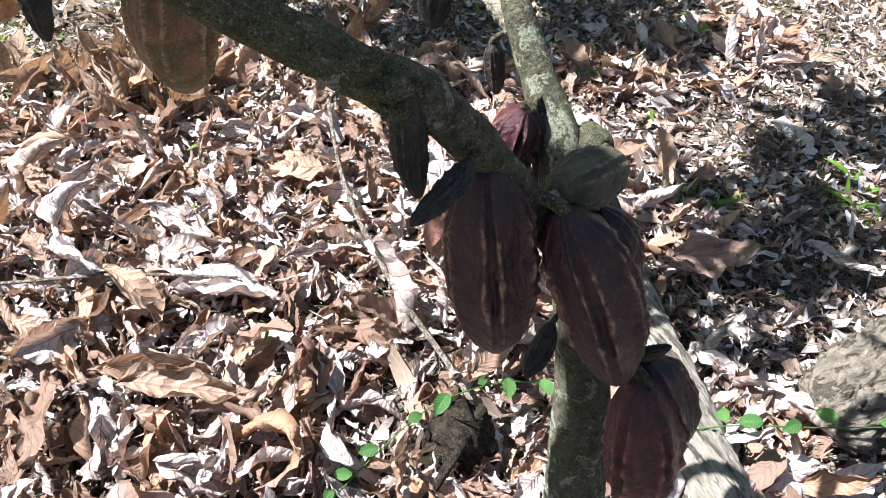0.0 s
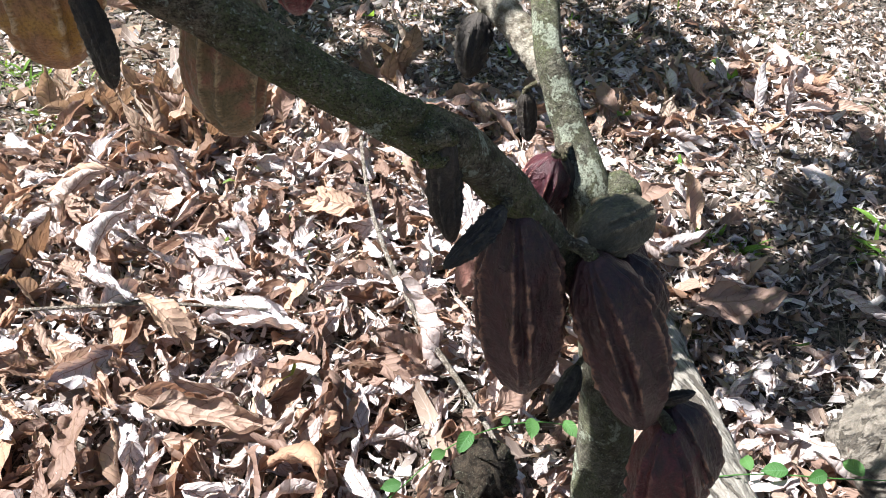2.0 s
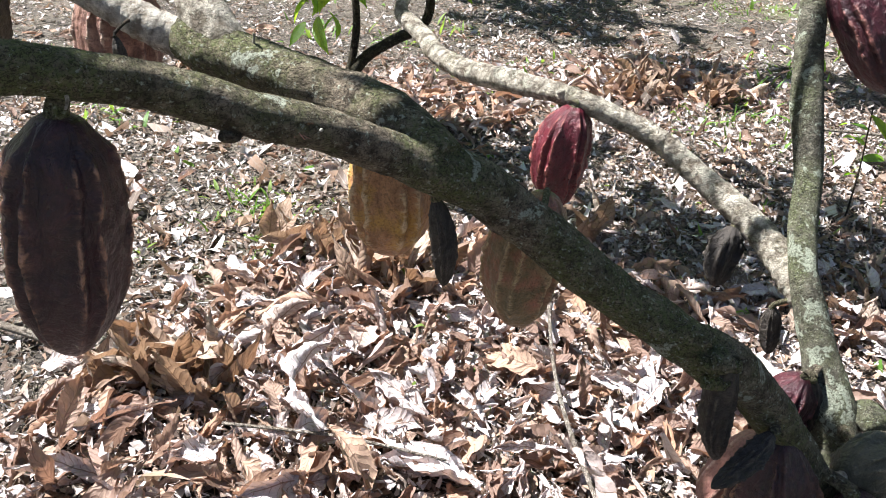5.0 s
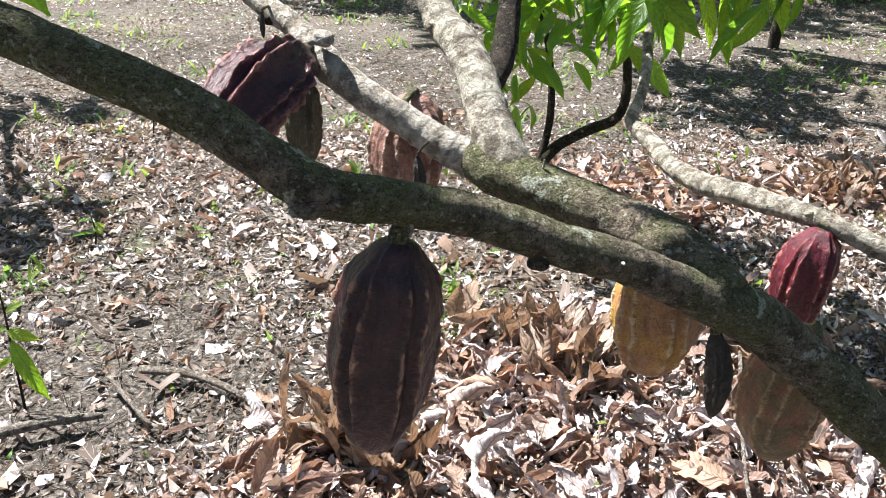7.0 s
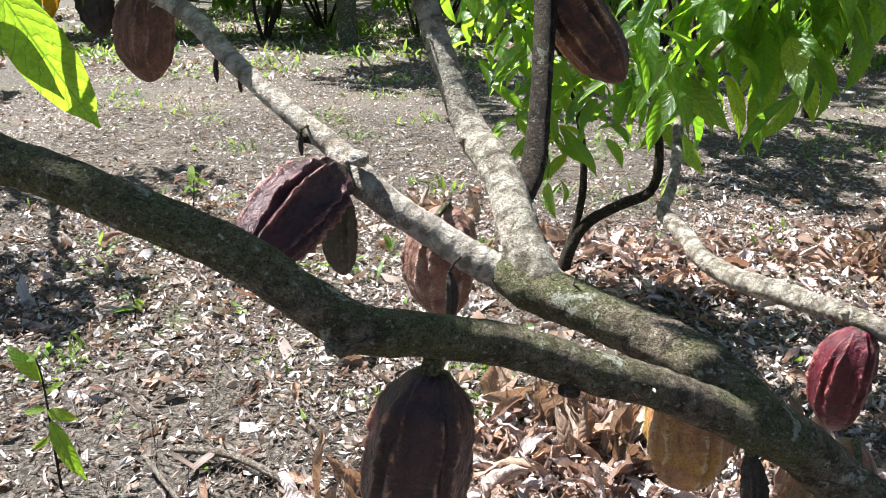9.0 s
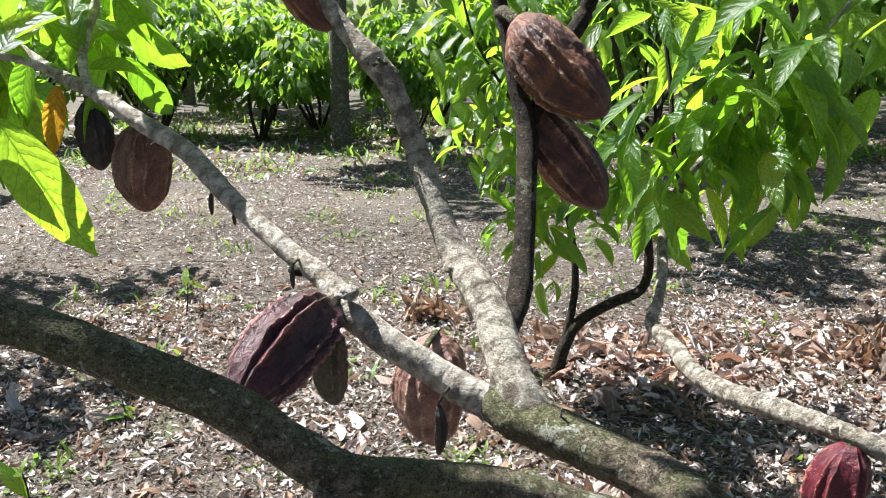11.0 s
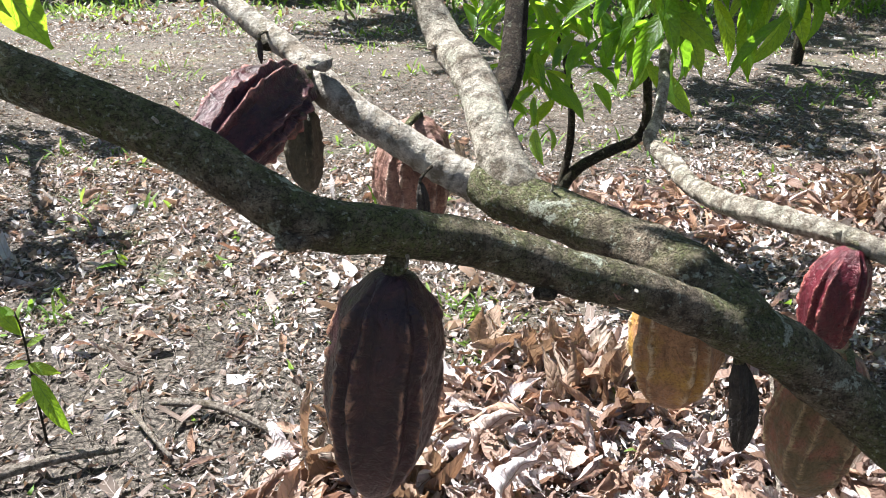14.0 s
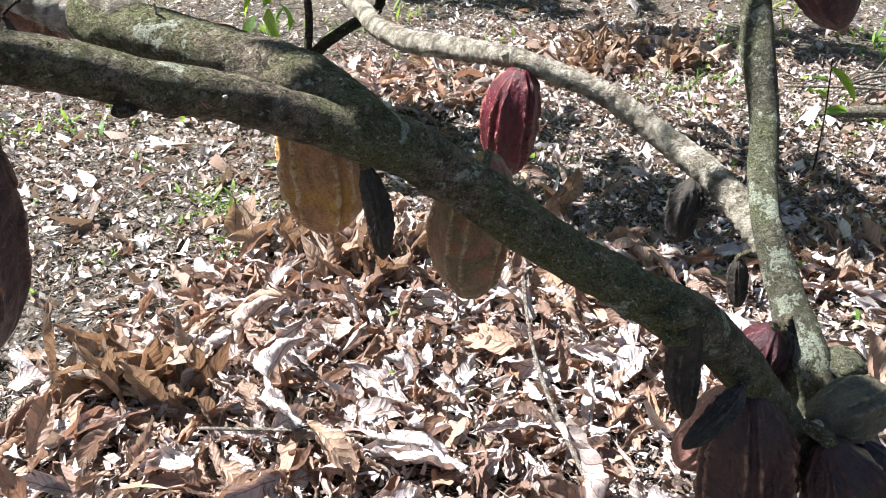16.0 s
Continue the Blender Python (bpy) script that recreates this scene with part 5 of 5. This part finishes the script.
spots = [(1.57, 0.98, 0.03, 26, 0.10), (1.95, 0.85, 0.05, 26, 0.08), (2.1, 0.65, 0.04, 14, 0.06), (-0.02, 2.40, 0.10, 110, 0.06), (0.05, 2.10, 0.06, 50, 0.06), (2.1, 3.1, 0.18, 120, 0.07),
         (2.6, 2.6, 0.15, 60, 0.07), (-1.5, 2.3, 0.08, 50, 0.07), (-0.75, 2.4, 0.12, 40, 0.045), (-0.35, 2.15, 0.03, 12, 0.05), (1.45, 1.3, 0.05, 14, 0.05), (1.75, 2.2, 0.1, 30, 0.05)]
for _ in range(70):
    spots.append((RS.uniform(-4, 4), RS.uniform(3.0, 9), 0.12, 26, 0.09))
for _ in range(60):
    spots.append((RS.uniform(-6, 6), RS.uniform(8.5, 15), 0.35, 60, 0.16))
tufts(spots, "grass_tufts", "small bright green weeds and grass tufts")


# ---- plantation behind ----
CARD = [blade(RS, 1.0, 0.4, 3, 1, RS.uniform(0.2, 0.8), RS.uniform(0.2, 1.2), 0, 0.01, 0.8) for _ in range(6)]


def crown_mesh(blobs, per, size, seed, material=LEAF_FAR):
    """Leaves hung in uneven clumps."""
    rng = np.random.RandomState(seed)
    out = []
    for cx, cy, cz, rx, rz in blobs:
        for _ in range(per):
            d = rng.normal(size=3)
            d /= np.linalg.norm(d)
            r = rng.uniform(0.55, 1.05)
            p = np.array((cx, cy, cz)) + d * (rx * r, rx * r, rz * r)
            rot = turn(math.atan2(d[1], d[0]) + rng.normal(0, 0.7), rng.uniform(0.1, 1.2), rng.normal(0, 0.6))
            b = CARD[rng.randint(len(CARD))]
            out.append((b[0] * size * rng.uniform(0.6, 1.3) @ rot.T + p, b[1], b[2]))
    return joined("crown", out, material)


def bush_tree(x, y, h, w, seed, per=160, clumps=18, size=0.19, stems=5):
    rng = random.Random(seed)
    at = (x, y, ground_z(x, y))
    ob = thing("cacao_tree", at, "leafy dark green cacao tree in the plantation row", "tree", "cacao trees in the row behind")
    for i in range(stems):
        a = rng.uniform(0, 6.28)
        q = [(x + 0.03 * math.cos(a), y + 0.03 * math.sin(a), at[2] - 0.05, 0.03)]
        for k in (0.3, 0.6, 0.9):
            q.append((x + math.cos(a) * w * 0.5 * k + rng.uniform(-0.08, 0.08), y + math.sin(a) * w * 0.5 * k, at[2] + h * 0.75 * k, 0.028 - 0.018 * k))
        part("stem", tube_mesh("stem", q, at, DARK_SHADED, segs=8, step=0.1, lump=0.08, seed=i), ob)
    blobs = [(rng.uniform(-w, w) * 0.55, rng.uniform(-w, w) * 0.55, h * rng.uniform(0.34, 1.0), rng.uniform(0.25, 0.5) * w * 0.6, rng.uniform(0.2, 0.4) * h * 0.4) for _ in range(clumps)]
    part("crown", crown_mesh(blobs, per, size, seed), ob)


row = random.Random(3)
for i, (x, y, h, w) in enumerate([(-3.3, 11.2, 1.75, 1.5), (-2.75, 12.6, 1.8, 1.7), (-4.9, 11.5, 1.9, 1.6), (-6.6, 11.0, 2.2, 1.8), (-1.2, 11.8, 1.7, 1.3), (0.4, 12.5, 2.0, 1.8), (2.2, 11.5, 2.2, 1.8),
                                  (4.3, 10.8, 2.4, 1.8), (6.3, 10.2, 2.5, 1.9), (-8.6, 10.5, 2.6, 1.9), (5.0, 6.6, 2.2, 1.4), (-3.9, 14.0, 1.9, 2.0), (-1.0, 14.5, 1.9, 2.0),
                                  (1.8, 14.2, 2.1, 2.0), (-6.5, 14.5, 2.3, 2.0), (4.8, 14.0, 2.4, 2.0), (-9.5, 14.0, 2.6, 2.0), (-6.0, 6.5, 2.3, 1.5), (-5.5, 1.5, 2.2, 1.4), (6.2, 2.5, 2.3, 1.5), (5.6, -2.5, 2.3, 1.5), (-5.0, -3.0, 2.3, 1.5), (0.5, -5.0, 2.4, 1.6)]):
    bush_tree(x, y, h, w, 100 + i)


def tall_tree(x, y, h, r, seed):
    rng = random.Random(seed)
    at = (x, y, ground_z(x, y))
    ob = thing("shade_tree", at, "tall grey shade tree standing behind the cacao rows", "tree", "tall shade trees")
    lean = rng.uniform(-0.2, 0.2)
    pts = [(x, y, at[2] - 0.1, r * 1.25), (x, y, 0.4, r), (x + lean * 0.3, y, h * 0.4, r * 0.85), (x + lean, y, h * 0.8, r * 0.55), (x + lean, y, h, r * 0.2)]
    part("trunk", tube_mesh("trunk", pts, at, GREY, segs=14, step=0.2, lump=0.05, seed=seed), ob)
    blobs = [(rng.uniform(-1, 1) * h * 0.22, rng.uniform(-1, 1) * h * 0.22, h * rng.uniform(0.55, 1.0), h * 0.12, h * 0.07) for _ in range(9)]
    part("crown", crown_mesh(blobs, 210, 0.36, seed), ob)


for i, (x, y, h, r) in enumerate([(-2.07, 10.85, 8, 0.13), (-6.5, 17, 9, 0.14), (-4.7, 19, 10, 0.12), (1.4, 16, 9, 0.15), (3.9, 15, 9, 0.14), (-1.2, 21, 11, 0.16), (7, 14, 9, 0.15)]):
    tall_tree(x, y, h, r, 300 + i)


def far_woods():
    rng = random.Random(9)
    blobs = []
    for i in range(260):
        a = rng.uniform(-1.2, 1.2)
        d = rng.uniform(17, 34)
        hgt = 0.4 + 2.6 * rng.random() ** 1.6
        blobs.append((math.sin(a) * d, math.cos(a) * d, hgt, rng.uniform(0.7, 1.6), rng.uniform(0.5, 1.1)))
    ob = new("far_woods", crown_mesh(blobs, 60, 0.46, 12, LEAF_HAZY))
    tagged(ob, "distant sunlit green woodland behind the plantation", "woodland", kind="stuff")


far_woods()
